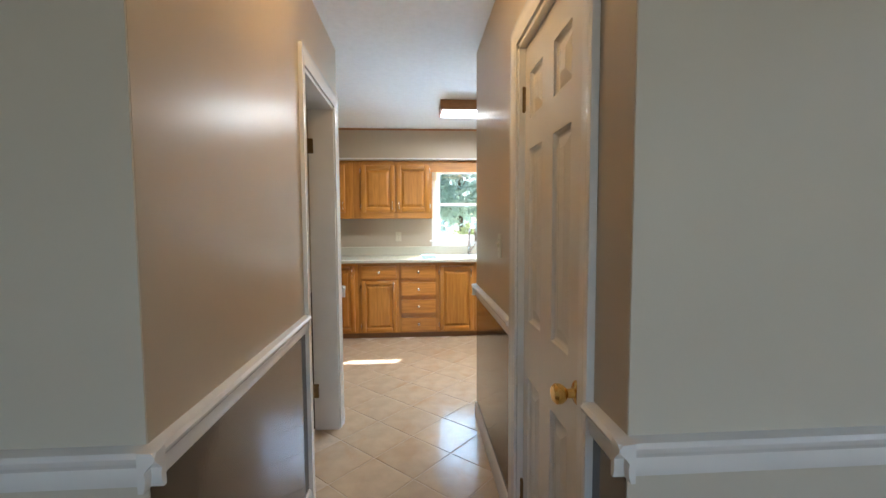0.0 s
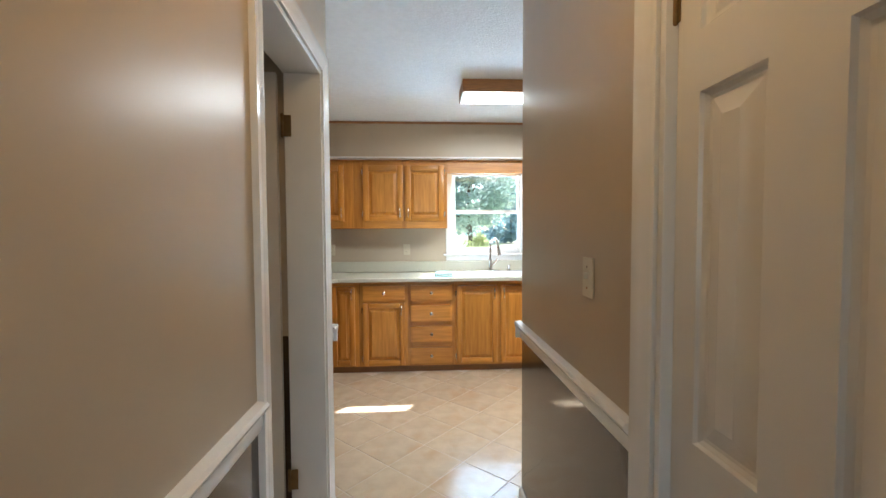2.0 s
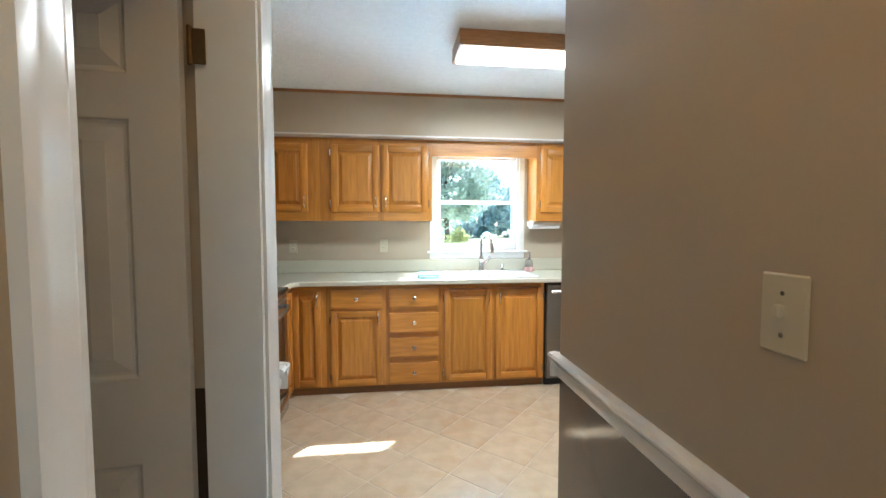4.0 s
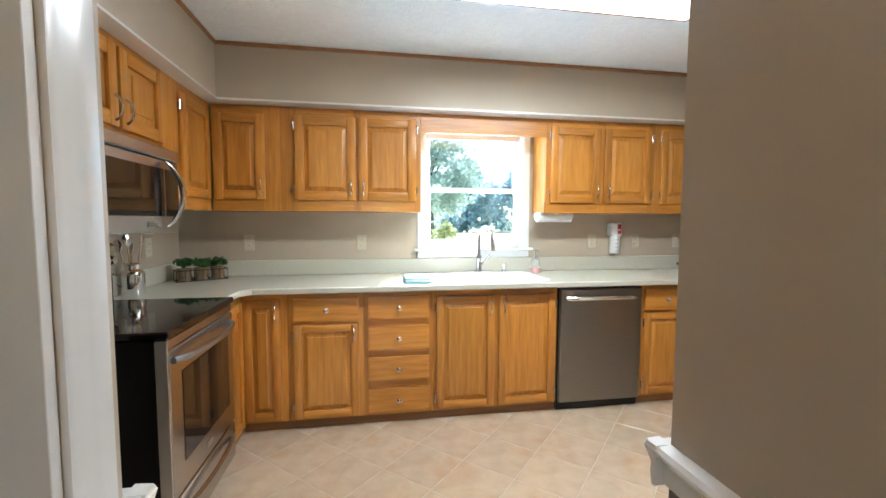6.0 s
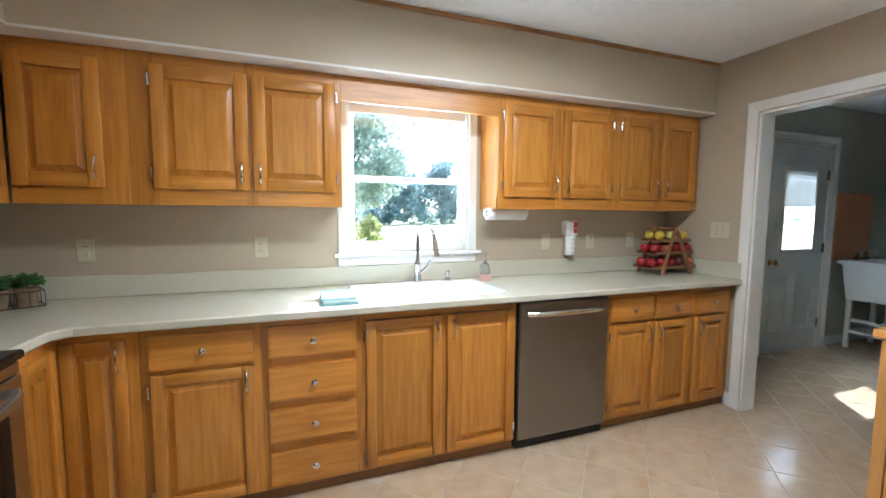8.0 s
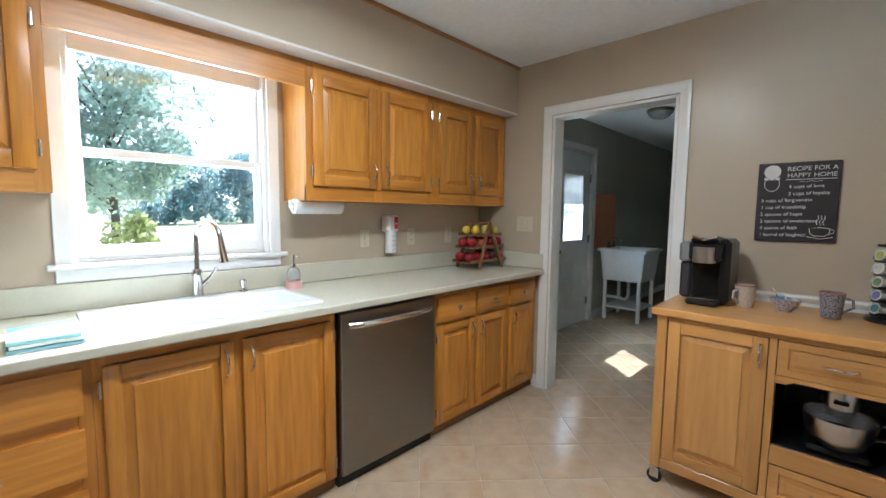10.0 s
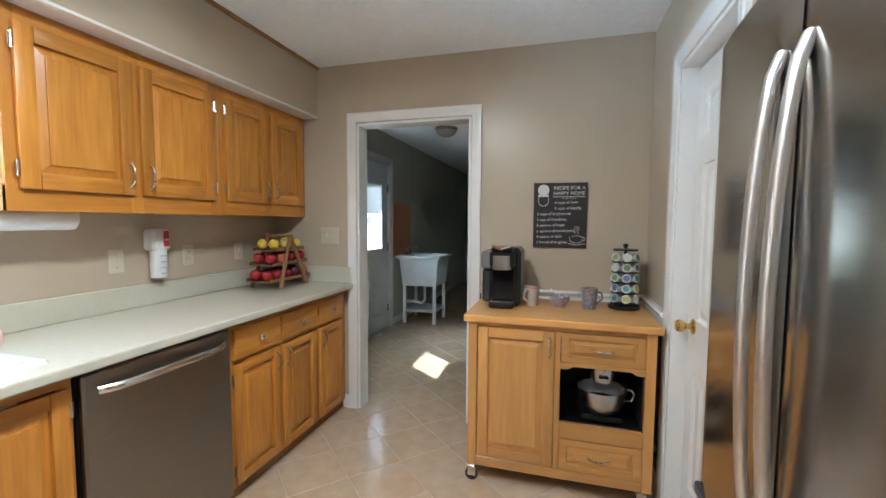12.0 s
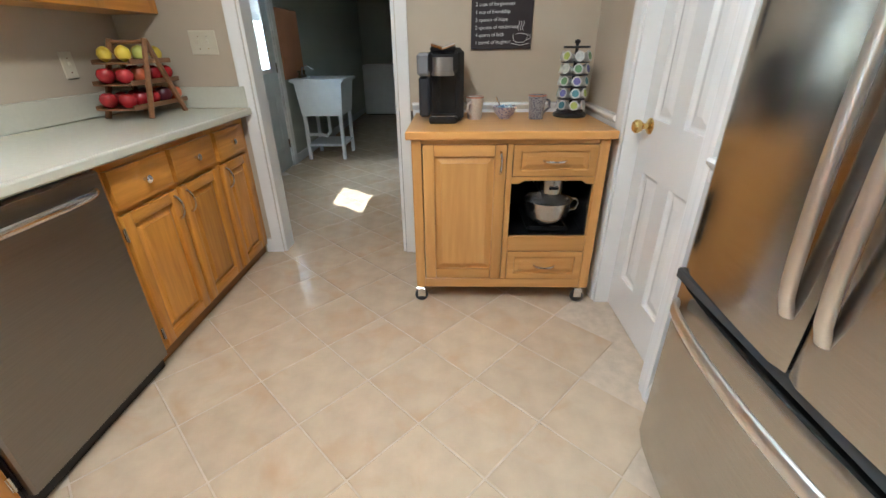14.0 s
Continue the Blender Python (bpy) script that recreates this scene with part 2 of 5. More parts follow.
def panelled(w, h, t, xs, zs, cells, rings, both=False):
    """A slab w by h in the xz plane, front at y=0 and back at y=t; the named cells of its grid carry a sunk and raised field."""
    bm = bmesh.new()

    def face_side(y, sign):
        for i in range(len(xs) - 1):
            for j in range(len(zs) - 1):
                x0, x1, z0, z1 = xs[i], xs[i + 1], zs[j], zs[j + 1]
                ring = [bm.verts.new(c) for c in ((x0, y, z0), (x1, y, z0), (x1, y, z1), (x0, y, z1))]
                if (i, j) in cells:
                    for inset, depth in rings:
                        nxt = [bm.verts.new(c) for c in ((x0 + inset, y + sign * depth, z0 + inset), (x1 - inset, y + sign * depth, z0 + inset),
                                                         (x1 - inset, y + sign * depth, z1 - inset), (x0 + inset, y + sign * depth, z1 - inset))]
                        for k in range(4):
                            bm.faces.new((ring[k], ring[(k + 1) % 4], nxt[(k + 1) % 4], nxt[k]))
                        ring = nxt
                bm.faces.new(ring)
    face_side(0, 1)
    if both:
        face_side(t, -1)
    else:
        bm.faces.new([bm.verts.new(c) for c in ((0, t, 0), (w, t, 0), (w, t, h), (0, t, h))])
    corners = ((0, 0), (w, 0), (w, h), (0, h))
    for k in range(4):
        (ax, az), (cx, cz) = corners[k], corners[(k + 1) % 4]
        bm.faces.new([bm.verts.new(c) for c in ((ax, 0, az), (cx, 0, cz), (cx, t, cz), (ax, t, az))])
    bmesh.ops.remove_doubles(bm, verts=bm.verts, dist=1e-5)
    return bm


RAISED = ((0.003, 0.009), (0.009, 0.010), (0.040, 0.003), (0.042, 0.003))
RAISED_DOOR = ((0.003, 0.008), (0.011, 0.013), (0.018, 0.0135), (0.052, 0.003), (0.054, 0.002))


def cabinet_door(name, w, h, parent, m, up, level, f=0.048, t=0.021):
    """A frame-and-panel door: the raised field, with two stiles and two rails on it."""
    g = 0.004
    bm = bmesh.new()
    x0, x1, z0, z1 = f + g, w - f - g, f + g, h - f - g
    rows = []
    for inset, y in ((-0.012, t - 0.002), (-0.012, 0.0175), (0.0, 0.0175), (0.003, 0.0172), (0.027, 0.0085), (0.0275, 0.0030), (0.030, 0.0022)):
        rows.append([bm.verts.new(c) for c in ((x0 + inset, y, z0 + inset), (x1 - inset, y, z0 + inset), (x1 - inset, y, z1 - inset), (x0 + inset, y, z1 - inset))])
    for a, b in zip(rows, rows[1:]):
        for k in range(4):
            bm.faces.new((a[k], a[(k + 1) % 4], b[(k + 1) % 4], b[k]))
    bm.faces.new(rows[-1])
    bm.faces.new(rows[0][::-1])
    d = part(name, bm, up, parent, m=m, soft=False)
    for a, b in ((0, f), (w - f, w)):
        part("stile", box(a, b, 0, t, 0, h, 0.005, 2), up, d)
    for a, b in ((0, f), (h - f, h)):
        part("rail", box(f + 0.0004, w - f - 0.0004, 0.0006, t - 0.0006, a, b, 0.005, 2), level, d)
    return d


def pull(parent, x, z, length=0.10, y=0.0, level=False, out=0.028):
    """A slim bowed pull with two feet."""
    pts = []
    for i in range(13):
        s = i / 12
        a = (s - 0.5) * length
        d = y - out * math.sin(math.pi * s) ** 0.55 - 0.001
        pts.append((x + a, d, z) if level else (x, d, z + a))
    rad = [0.0065 if i in (0, 12) else 0.0042 + 0.0018 * abs(math.sin(math.pi * i / 6)) for i in range(13)]
    return part("handle", tube(pts, rad, 8), CHROME, parent, "polished nickel bow handle")


def knob(parent, x, z, y=0.0):
    return part("knob", lathe([(0.007, 0), (0.006, -0.010), (0.015, -0.016), (0.016, -0.022), (0.010, -0.027), (0.0, -0.028)][::-1], (x, y, z), 14, 'y'), CHROME, parent, "polished nickel knob")


def hinge(parent, x, z, y=0.0):
    bm = boxes([(x - 0.006, x + 0.006, y - 0.004, y + 0.002, z - 0.026, z + 0.026)], 0.001)
    add_lathe(bm, [(0.004, -0.028), (0.004, 0.028)], (x, y - 0.004, z), 8)
    return part("hinge", bm, CHROME, parent, "nickel hinge")


# ---- setting ----
CEILING_Z = 2.42


def structure(name, bm, material, label, soft=False):
    return tagged(part(name, bm, material, None, "", None, soft), label, name.rstrip("0123456789_").replace("_", " "), kind="structure")


def wall(name, rows, material, label):
    return structure(name, boxes(rows, 0), material, label)


DADO = 0.885
# floor slabs
structure("floor", boxes([(-1.6, 10.2, 0.98, 5.95, -0.12, -0.002)], 0), GROUT, "beige ceramic tile floor laid on the diagonal")
structure("floor_living", boxes([(-3.4, 3.6, -3.3, 0.98, -0.12, 0.0)], 0), oak("oak_floor", (0.16, 0.08, 0.03), (0.27, 0.14, 0.06), 'x', 0.35), "brown wooden floor of the front room")
structure("ceiling", boxes([(-3.4, 3.17, -3.3, 5.6, CEILING_Z, CEILING_Z + 0.1)], 0), CEIL, "white stippled ceiling")
structure("ceiling_laundry", boxes([(3.172, 10.2, 2.5, 5.6, CEILING_Z, CEILING_Z + 0.1)], 0), CEIL, "white ceiling of the laundry room")


def two_tone(name, x0, x1, y0, y1, label, split=True, top=CEILING_Z, material=None):
    """A wall run, tan above the chair rail and brown below."""
    if split:
        w = wall(name, [(x0, x1, y0, y1, DADO, top)], material or WALL, label)
        d = part("dado", boxes([(x0, x1, y0, y1, -0.12, DADO)], 0), BROWN, w, "glossy dark brown lower wall", soft=False)
    else:
        w = wall(name, [(x0, x1, y0, y1, -0.12, top)], material or WALL, label)
    return w


# hall: inner faces at HW and HE, far ends flush with each other
HW, HE, HEND = -0.275, 0.632, 2.948
WD0, WD1 = 2.152, 2.832
CD0, CD1 = 1.178, 1.822
two_tone("wall_hall_west_near", HW - 0.148, HW, 0.989, WD0, "glossy tan painted hall wall")
wall("wall_hall_west_head", [(HW - 0.148, HW, WD0, WD1, 2.04, CEILING_Z)], WALL, "glossy tan painted wall above a door")
two_tone("wall_hall_west_far", HW - 0.148, HW, WD1, HEND, "glossy tan painted hall wall")
two_tone("wall_hall_east_near", HE, HE + 0.118, 0.954, CD0, "glossy tan painted hall wall")
wall("wall_hall_east_head", [(HE, HE + 0.118, CD0, CD1, 2.01, CEILING_Z)], WALL, "glossy tan painted wall above a door")
two_tone("wall_hall_east_far", HE, HE + 0.118, CD1, HEND, "glossy tan painted hall wall")
# front room
wall("wall_living_west", [(-3.4, HW - 0.148, 0.985, 1.10, -0.12, CEILING_Z), (HW - 0.148, HW - 0.001, 0.985, 0.989, -0.12, CEILING_Z)], LIVING, "pale grey-green painted wall")
wall("wall_living_east", [(HE + 0.118, 3.6, 0.95, 1.07, -0.12, CEILING_Z), (HE + 0.001, HE + 0.118, 0.95, 0.954, -0.12, CEILING_Z)], LIVING, "pale beige painted wall")
structure("wall_living_side", boxes([(-3.52, -3.4, -3.3, 1.1, -0.12, 2.5), (3.6, 3.72, -3.3, 1.16, -0.12, 2.5)], 0), LIVING, "pale painted side wall")
# Unseen back wall; its opening is assumed and holds the added fill lamp.
structure("wall_living_back", boxes([(-3.4, -0.6, -3.0, -2.9, -0.12, 2.4), (1.4, 3.6, -3.0, -2.9, -0.12, 2.4), (-0.6, 1.4, -3.0, -2.9, -0.12, 0.8), (-0.6, 1.4, -3.0, -2.9, 2.2, 2.4)], 0), LIVING, "unseen pale wall with an opening made for the fill lamp")
# closed spaces behind the doors
structure("wall_closet", boxes([(-1.6, -1.5, 1.1, HEND, -0.12, 2.4), (-1.5, HW - 0.148, 1.10, 1.2, -0.12, 2.4), (1.6, 1.7, 1.07, 2.2, -0.12, 2.4)], 0), LIVING, "plain closet wall")
# kitchen
two_tone("wall_kitchen_nook", -1.5, HW - 0.148, HEND - 0.11, HEND, "tan painted kitchen wall")
wall("wall_west", [(-1.39, -1.27, HEND, 5.61, -0.12, CEILING_Z)], WALL, "tan painted kitchen wall behind the range")
YW = 5.49
WX0, WX1, WZ0, WZ1 = 0.484, 1.274, 1.10, 2.062
wall("wall_north", [(-1.39, WX0, YW, YW + 0.12, -0.12, CEILING_Z), (WX1, 3.17, YW, YW + 0.12, -0.12, CEILING_Z),
                    (WX0, WX1, YW, YW + 0.12, -0.12, WZ0), (WX0, WX1, YW, YW + 0.12, WZ1, CEILING_Z)], WALL, "tan painted kitchen wall with a window")
DY0, DY1, DZ = 4.01, 4.82, 2.03
two_tone("wall_east_near", 3.05, 3.17, 2.84, DY0, "tan painted kitchen wall behind a coffee cart")
wall("wall_east_far", [(3.05, 3.17, DY1, YW, -0.12, CEILING_Z)], WALL, "tan painted kitchen wall beside the counter")
wall("wall_east_head", [(3.05, 3.17, DY0, DY1, DZ, CEILING_Z)], WALL, "tan painted wall above a doorway")
PX0, PX1, PZ = 1.86, 2.478, 2.03
two_tone("wall_south_far", PX1, 3.05, 2.84, 2.96, "tan painted kitchen wall")
two_tone("wall_south_stub", 1.66, PX0, 2.84, 2.96, "narrow tan painted wall beside the refrigerator")
wall("wall_south_head", [(PX0, PX1, 2.84, 2.96, PZ, CEILING_Z)], WALL, "tan painted wall above the pantry door")
wall("wall_alcove", [(HE + 0.118, 1.76, 2.16, 2.26, -0.12, CEILING_Z), (1.66, 1.76, 2.26, 2.84, -0.12, CEILING_Z),
                     (HE + 0.118, 1.66, 2.26, 2.908, 2.02, CEILING_Z), (1.76, 3.05, 2.2, 2.3, -0.12, CEILING_Z)], WALL, "tan painted alcove for the refrigerator")
# laundry
wall("wall_laundry_north", [(3.17, 4.36, 5.53, 5.65, -0.12, CEILING_Z), (5.27, 10.2, 5.53, 5.65, -0.12, CEILING_Z), (4.36, 5.27, 5.53, 5.65, 2.05, CEILING_Z)], LAUNDRY, "grey-green painted laundry wall")
wall("wall_laundry_south", [(3.17, 10.2, 2.9, 3.0, -0.12, CEILING_Z)], LAUNDRY, "grey-green painted laundry wall")
wall("wall_laundry_east", [(9.6, 9.72, 3.0, 5.53, -0.12, CEILING_Z)], LAUNDRY, "grey-green painted laundry wall")

# soffit over the cabinets
SOF = 2.08
structure("soffit_north", boxes([(-0.87, 3.05, 5.125, YW, SOF, CEILING_Z)], 0), WALL, "tan painted soffit over the cabinets")
structure("soffit_west", boxes([(-1.27, -0.87, HEND, YW, SOF, CEILING_Z)], 0), WALL, "tan painted soffit over the cabinets")
structure("soffit_underside", boxes([(-0.862, 3.05, 5.122, YW, SOF - 0.012, SOF), (-1.27, -0.862, HEND, YW, SOF - 0.012, SOF)], 0.001), TRIM, "white painted underside of the soffit")
structure("trim_ceiling", boxes([(-0.87, 3.05, 5.107, 5.125, 2.398, 2.419), (-0.87, -0.852, HEND, 5.107, 2.398, 2.419)], 0.003), WOODTRIM, "thin stained wood strip along the ceiling")


# casings, rails and skirting
def profile_run(bm, a, b, out, prof):
    """Sweep a profile (depth from the wall, height) from a to b on the floor plan; out is the wall's normal."""
    a, b, o = Vector(a), Vector(b), Vector((*out, 0))
    rows = [[bm.verts.new(Vector((*p, 0)) + o * d + Vector((0, 0, h))) for d, h in prof] for p in ((a.x, a.y), (b.x, b.y))]
    n = len(prof)
    for i in range(n):
        j = (i + 1) % n
        bm.faces.new((rows[0][i], rows[0][j], rows[1][j], rows[1][i]))
    bm.faces.new(rows[0])
    bm.faces.new(rows[1][::-1])
    return bm


RAIL = [(0, -0.014), (0.009, -0.014), (0.012, -0.004), (0.014, 0.012), (0.012, 0.024), (0.020, 0.034), (0.030, 0.044), (0.032, 0.052), (0.026, 0.060), (0, 0.062)]
BASE = [(0, 0), (0.014, 0), (0.014, 0.075), (0.008, 0.090), (0, 0.095)]


def run(name, a, b, out, prof, z, label):
    bm = profile_run(bmesh.new(), a, b, out, prof)
    bmesh.ops.translate(bm, verts=bm.verts, vec=(0, 0, z))
    return structure(name, bm, TRIM, label, True)


RZ = 0.844
for a, b, out in (((HW, 0.953), (HW, WD0 - 0.076), (1, 0)), ((HW, WD1 + 0.076), (HW, HEND + 0.032), (1, 0)), ((HW + 0.030, HEND), (-0.57, HEND), (0, 1)),
                  ((-3.4, 0.985), (HW + 0.032, 0.985), (0, -1)),
                  ((HE, 0.918), (HE, CD0 - 0.076), (-1, 0)), ((HE, CD1 + 0.076), (HE, HEND + 0.032), (-1, 0)), ((HE - 0.030, HEND), (HE + 0.118, HEND), (0, 1)),
                  ((HE - 0.032, 0.95), (3.6, 0.95), (0, -1)),
                  ((3.05, 2.96), (3.05, 3.93), (-1, 0)), ((PX1 + 0.072, 2.96), (3.05, 2.96), (0, 1)), ((1.692, 2.96), (PX0 - 0.072, 2.96), (0, 1))):
    run("chair_rail", a, b, out, RAIL, RZ + (0.024 if a[0] > 1 else 0), "white glossy moulded chair rail")
for a, b, out in (((HW, 0.985), (HW, WD0 - 0.076), (1, 0)), ((HW, WD1 + 0.076), (HW, HEND), (1, 0)), ((HE, 0.94), (HE, CD0 - 0.076), (-1, 0)),
                  ((HE, CD1 + 0.076), (HE, HEND), (-1, 0)), ((3.05, 2.96), (3.05, 3.93), (-1, 0)), ((PX1 + 0.072, 2.96), (3.05, 2.96), (0, 1)),
                  ((1.692, 2.96), (PX0 - 0.072, 2.96), (0, 1)), ((3.05, 4.872), (3.05, 4.93), (-1, 0)),
                  ((5.35, 5.53), (9.6, 5.53), (0, -1)), ((3.17, 5.53), (4.28, 5.53), (0, -1)), ((9.6, 5.53), (9.6, 3.0), (-1, 0))):
    run("baseboard", a, b, out, BASE, 0, "white painted baseboard")


def casing(name, plan, out, top, depth, label, width=0.075, sides=(True, True)):
    """A moulded casing round an opening on one wall face, with its jamb lining. plan: two points of the opening on the wall face."""
    (ax, ay), (bx, by) = plan
    along = Vector((bx - ax, by - ay, 0)).normalized()
    o = Vector((*out, 0))
    a, b = Vector((ax, ay, 0)), Vector((bx, by, 0))
    bm = bmesh.new()
    prof = [(0.004, 0.0), (0.004, 0.010), (0.014, 0.013), (0.030, 0.012), (0.044, 0.015), (0.062, 0.019), (width, 0.018), (width, 0.0)]
    for p, s in ((a, -1), (b, 1)):
        lo = [bm.verts.new(p + along * s * u + o * d) for u, d in prof]
        hi = [bm.verts.new(p + along * s * u + o * d + Vector((0, 0, top + u))) for u, d in prof]
        for i in range(len(prof) - 1):
            bm.faces.new((lo[i], lo[i + 1], hi[i + 1], hi[i]))
        bm.faces.new(lo)
    l = [bm.verts.new(a - along * u + o * d + Vector((0, 0, top + u))) for u, d in prof]
    r = [bm.verts.new(b + along * u + o * d + Vector((0, 0, top + u))) for u, d in prof]
    for i in range(len(prof) - 1):
        bm.faces.new((l[i], l[i + 1], r[i + 1], r[i]))
    frame_ob = structure(name, bm, TRIM, label, True)
    jb = bmesh.new()
    t = 0.018
    w = (b - a).length
    m = Matrix((( along.x, -o.x, 0, ax), (along.y, -o.y, 0, ay), (0, 0, 1, 0), (0, 0, 0, 1)))
    for r_ in ((-0.0005, t - 0.0005, -0.003, depth + 0.003, 0.0, top), (w - t, w, -0.003, depth + 0.003, 0.0, top), (0, w, -0.003, depth + 0.003, top - t, top)):
        add_box(jb, *r_, 0.001)
    bmesh.ops.transform(jb, matrix=m, verts=jb.verts)
    part("jamb", jb, TRIM, frame_ob)
    return frame_ob


casing("door_frame_1", ((HW, WD0), (HW, WD1)), (1, 0), 2.03, 0.148, "white moulded door casing in the hall")
casing("door_frame_2", ((HE, CD0), (HE, CD1)), (-1, 0), 2.0, 0.118, "white moulded closet door casing")
casing("door_frame_3", ((3.05, DY0), (3.05, DY1)), (-1, 0), DZ - 0.01, 0.12, "white moulded casing of an open doorway", 0.066)
casing("door_frame_4", ((PX0, 2.96), (PX1, 2.96)), (0, 1), PZ, 0.12, "white moulded pantry door casing")
casing("door_frame_5", ((4.36, 5.53), (5.27, 5.53)), (0, -1), 2.05, 0.12, "white casing of the back door")


# ---- doors ----
def six_panel(w, h, t=0.035, stile=0.092, mid=0.1, shift=0.0):
    p = (w - 2 * stile - mid) / 2
    xs = [0, stile - shift, stile + p - shift, stile + p + mid - shift, w - stile - shift, w]
    zs = [0, 0.20, 0.712, 0.932, 1.582, 1.692, h - 0.11, h]
    return panelled(w, h, t, xs, zs, {(i, j) for i in (1, 3) for j in (1, 3, 5)}, RAISED_DOOR, True)


def door_knob(parent, x, z, y, material=BRASS):
    bm = lathe([(0.0, 0.001), (0.033, 0.001), (0.033, -0.004), (0.026, -0.009), (0.013, -0.012), (0.012, -0.030), (0.020, -0.036), (0.027, -0.048), (0.027, -0.060), (0.020, -0.068), (0.0, -0.069)][::-1], (x, y, z), 24, 'y')
    return part("door_knob", bm, material, parent, "polished brass door knob")


def butt_hinge(parent, x, y, z, material=BRONZE, sx=1, plate=0.03):
    bm = boxes([(min(x, x + sx * plate), max(x, x + sx * plate), y - 0.002, y + 0.002, z - 0.045, z + 0.045)], 0.0015)
    add_lathe(bm, [(0.0, -0.052), (0.005, -0.049), (0.0065, -0.047), (0.0065, 0.047), (0.005, 0.049), (0.0, 0.052)], (x, y - 0.004, z), 10)
    return part("hinge", bm, material, parent, "aged brass butt hinge")


def leaf(name, m, w, h, label, knob_x, hinge_x, hz=(0.22, 1.78), parent_material=DOORW, knob_z=0.90, shift=0.0, stile=0.092, mid=0.1):
    ob = thing(name, m, label, "door")
    part("leaf", six_panel(w, h, stile=stile, mid=mid, shift=shift), parent_material, ob, soft=False)
    if knob_x is not None:
        door_knob(ob, knob_x, knob_z, 0.0)
    for z in hz:
        butt_hinge(ob, hinge_x, -0.002, z, sx=1 if hinge_x < w / 2 else -1, plate=0.012)
    return ob


# closet door on the hall's east side: front faces -x
leaf("closet_door", pose(HE + 0.022, CD1 - 0.019, 0.008, 0, 0, -90), 0.606, 1.97, "closed white six-panel closet door with a brass knob", 0.553, -0.004, knob_z=0.855, shift=0.032, stile=0.097, mid=0.115)
# hall door on the west side, hung on its far jamb and swung open into the next room
_hd = thing("hall_door", pose(HW - 0.170, WD1 - 0.058, 0.01, 0, 0, 6) @ pose(-0.63, 0, 0), "white six-panel hall door swung open on brass hinges", "door")
part("leaf", six_panel(0.63, 1.99, stile=0.115, mid=0.09), DOORW, _hd, soft=False)
for _z in (0.25, 1.78):
    butt_hinge(_hd, 0.648, 0.025, _z, plate=0.036)
# pantry door: front faces +y
leaf("pantry_door", pose(PX1 - 0.021, 2.895, 0.01, 0, 0, 180), 0.568, 1.99, "closed white six-panel pantry door with a brass knob", 0.075, 0.575)
# doorway door swung into the laundry room
leaf("laundry_door", pose(3.19, 3.998, 0.01, 0, 0, 0) @ pose(0, 0, 0), 0.74, 1.99, "white six-panel door swung fully open", 0.68, -0.004)


# ---- kitchen cabinets ----
FY = 4.922      # plane of the base face frames
UY = 5.235      # plane of the upper face frames


def face_frame(w, z0, z1, stiles, rails, t=0.019):
    up = [boxes([(a, b, 0, t - 0.0005, z0, z1)], 0.0015) for a, b in stiles]
    lev = [boxes([(a, b, 0.0006, t - 0.0005, c, d)], 0.0015) for a, b, c, d in rails]
    return up, lev


def base_unit(x0, x1, fronts, stiles, label, m=None, top=0.87):
    """fronts: ('door', xa, xb, za, zb, handle x, handle z, hinge x) or ('drawer', xa, xb, za, zb) in world x."""
    w = x1 - x0
    ob = thing("base_cabinet", m or pose(x0, FY, 0), label, "cabinet", "base cabinets")
    part("carcass", boxes([(0.001, w - 0.001, 0.0195, 0.56, 0.075, top)], 0.001), OAK, ob)
    part("toe_kick", boxes([(0.0, w, 0.022, 0.04, 0.0, 0.074)], 0.001), OAK_SHADED, ob, "oak toe kick with the shade under the cabinet in its colour")
    up, lev = face_frame(w, 0.06, 0.87, [(a - x0, b - x0) for a, b in stiles], [(0.0, w, 0.06, 0.09), (0.0, w, 0.826, 0.87)])
    for f in up:
        part("stile", f, OAK, ob)
    for f in lev:
        part("rail", f, OAK_X, ob)
    edges = sorted({(f[3], f[4]) for f in fronts if f[1] == fronts[0][1]})
    for (a, b), (c, d) in zip(edges, edges[1:]):
        part("rail", boxes([(0.004, w - 0.004, 0.0008, 0.0185, b - 0.012, c + 0.012)], 0.001), OAK_X, ob)
    for f in fronts:
        kind, xa, xb, za, zb = f[:5]
        if kind == 'door':
            d = cabinet_door("door", xb - xa, zb - za, ob, pose(xa - x0, -0.0215, za), OAK, OAK_X)
            if f[5] is not None:
                pull(d, f[5] - xa, f[6] - za)
            if f[7] is not None:
                for hz in (0.07, zb - za - 0.07):
                    hinge(d, f[7] - xa, hz, 0.006)
        else:
            d = part("drawer_front", panelled(xb - xa, zb - za, 0.02, [0, 0.006, xb - xa - 0.006, xb - xa], [0, 0.006, zb - za - 0.006, zb - za], {(1, 1)}, ((0.008, -0.003), (0.010, -0.003))), OAK_X, ob, m=pose(xa - x0, -0.0205, za))
            knob(d, (xb - xa) / 2, (zb - za) / 2, -0.003)
    return ob


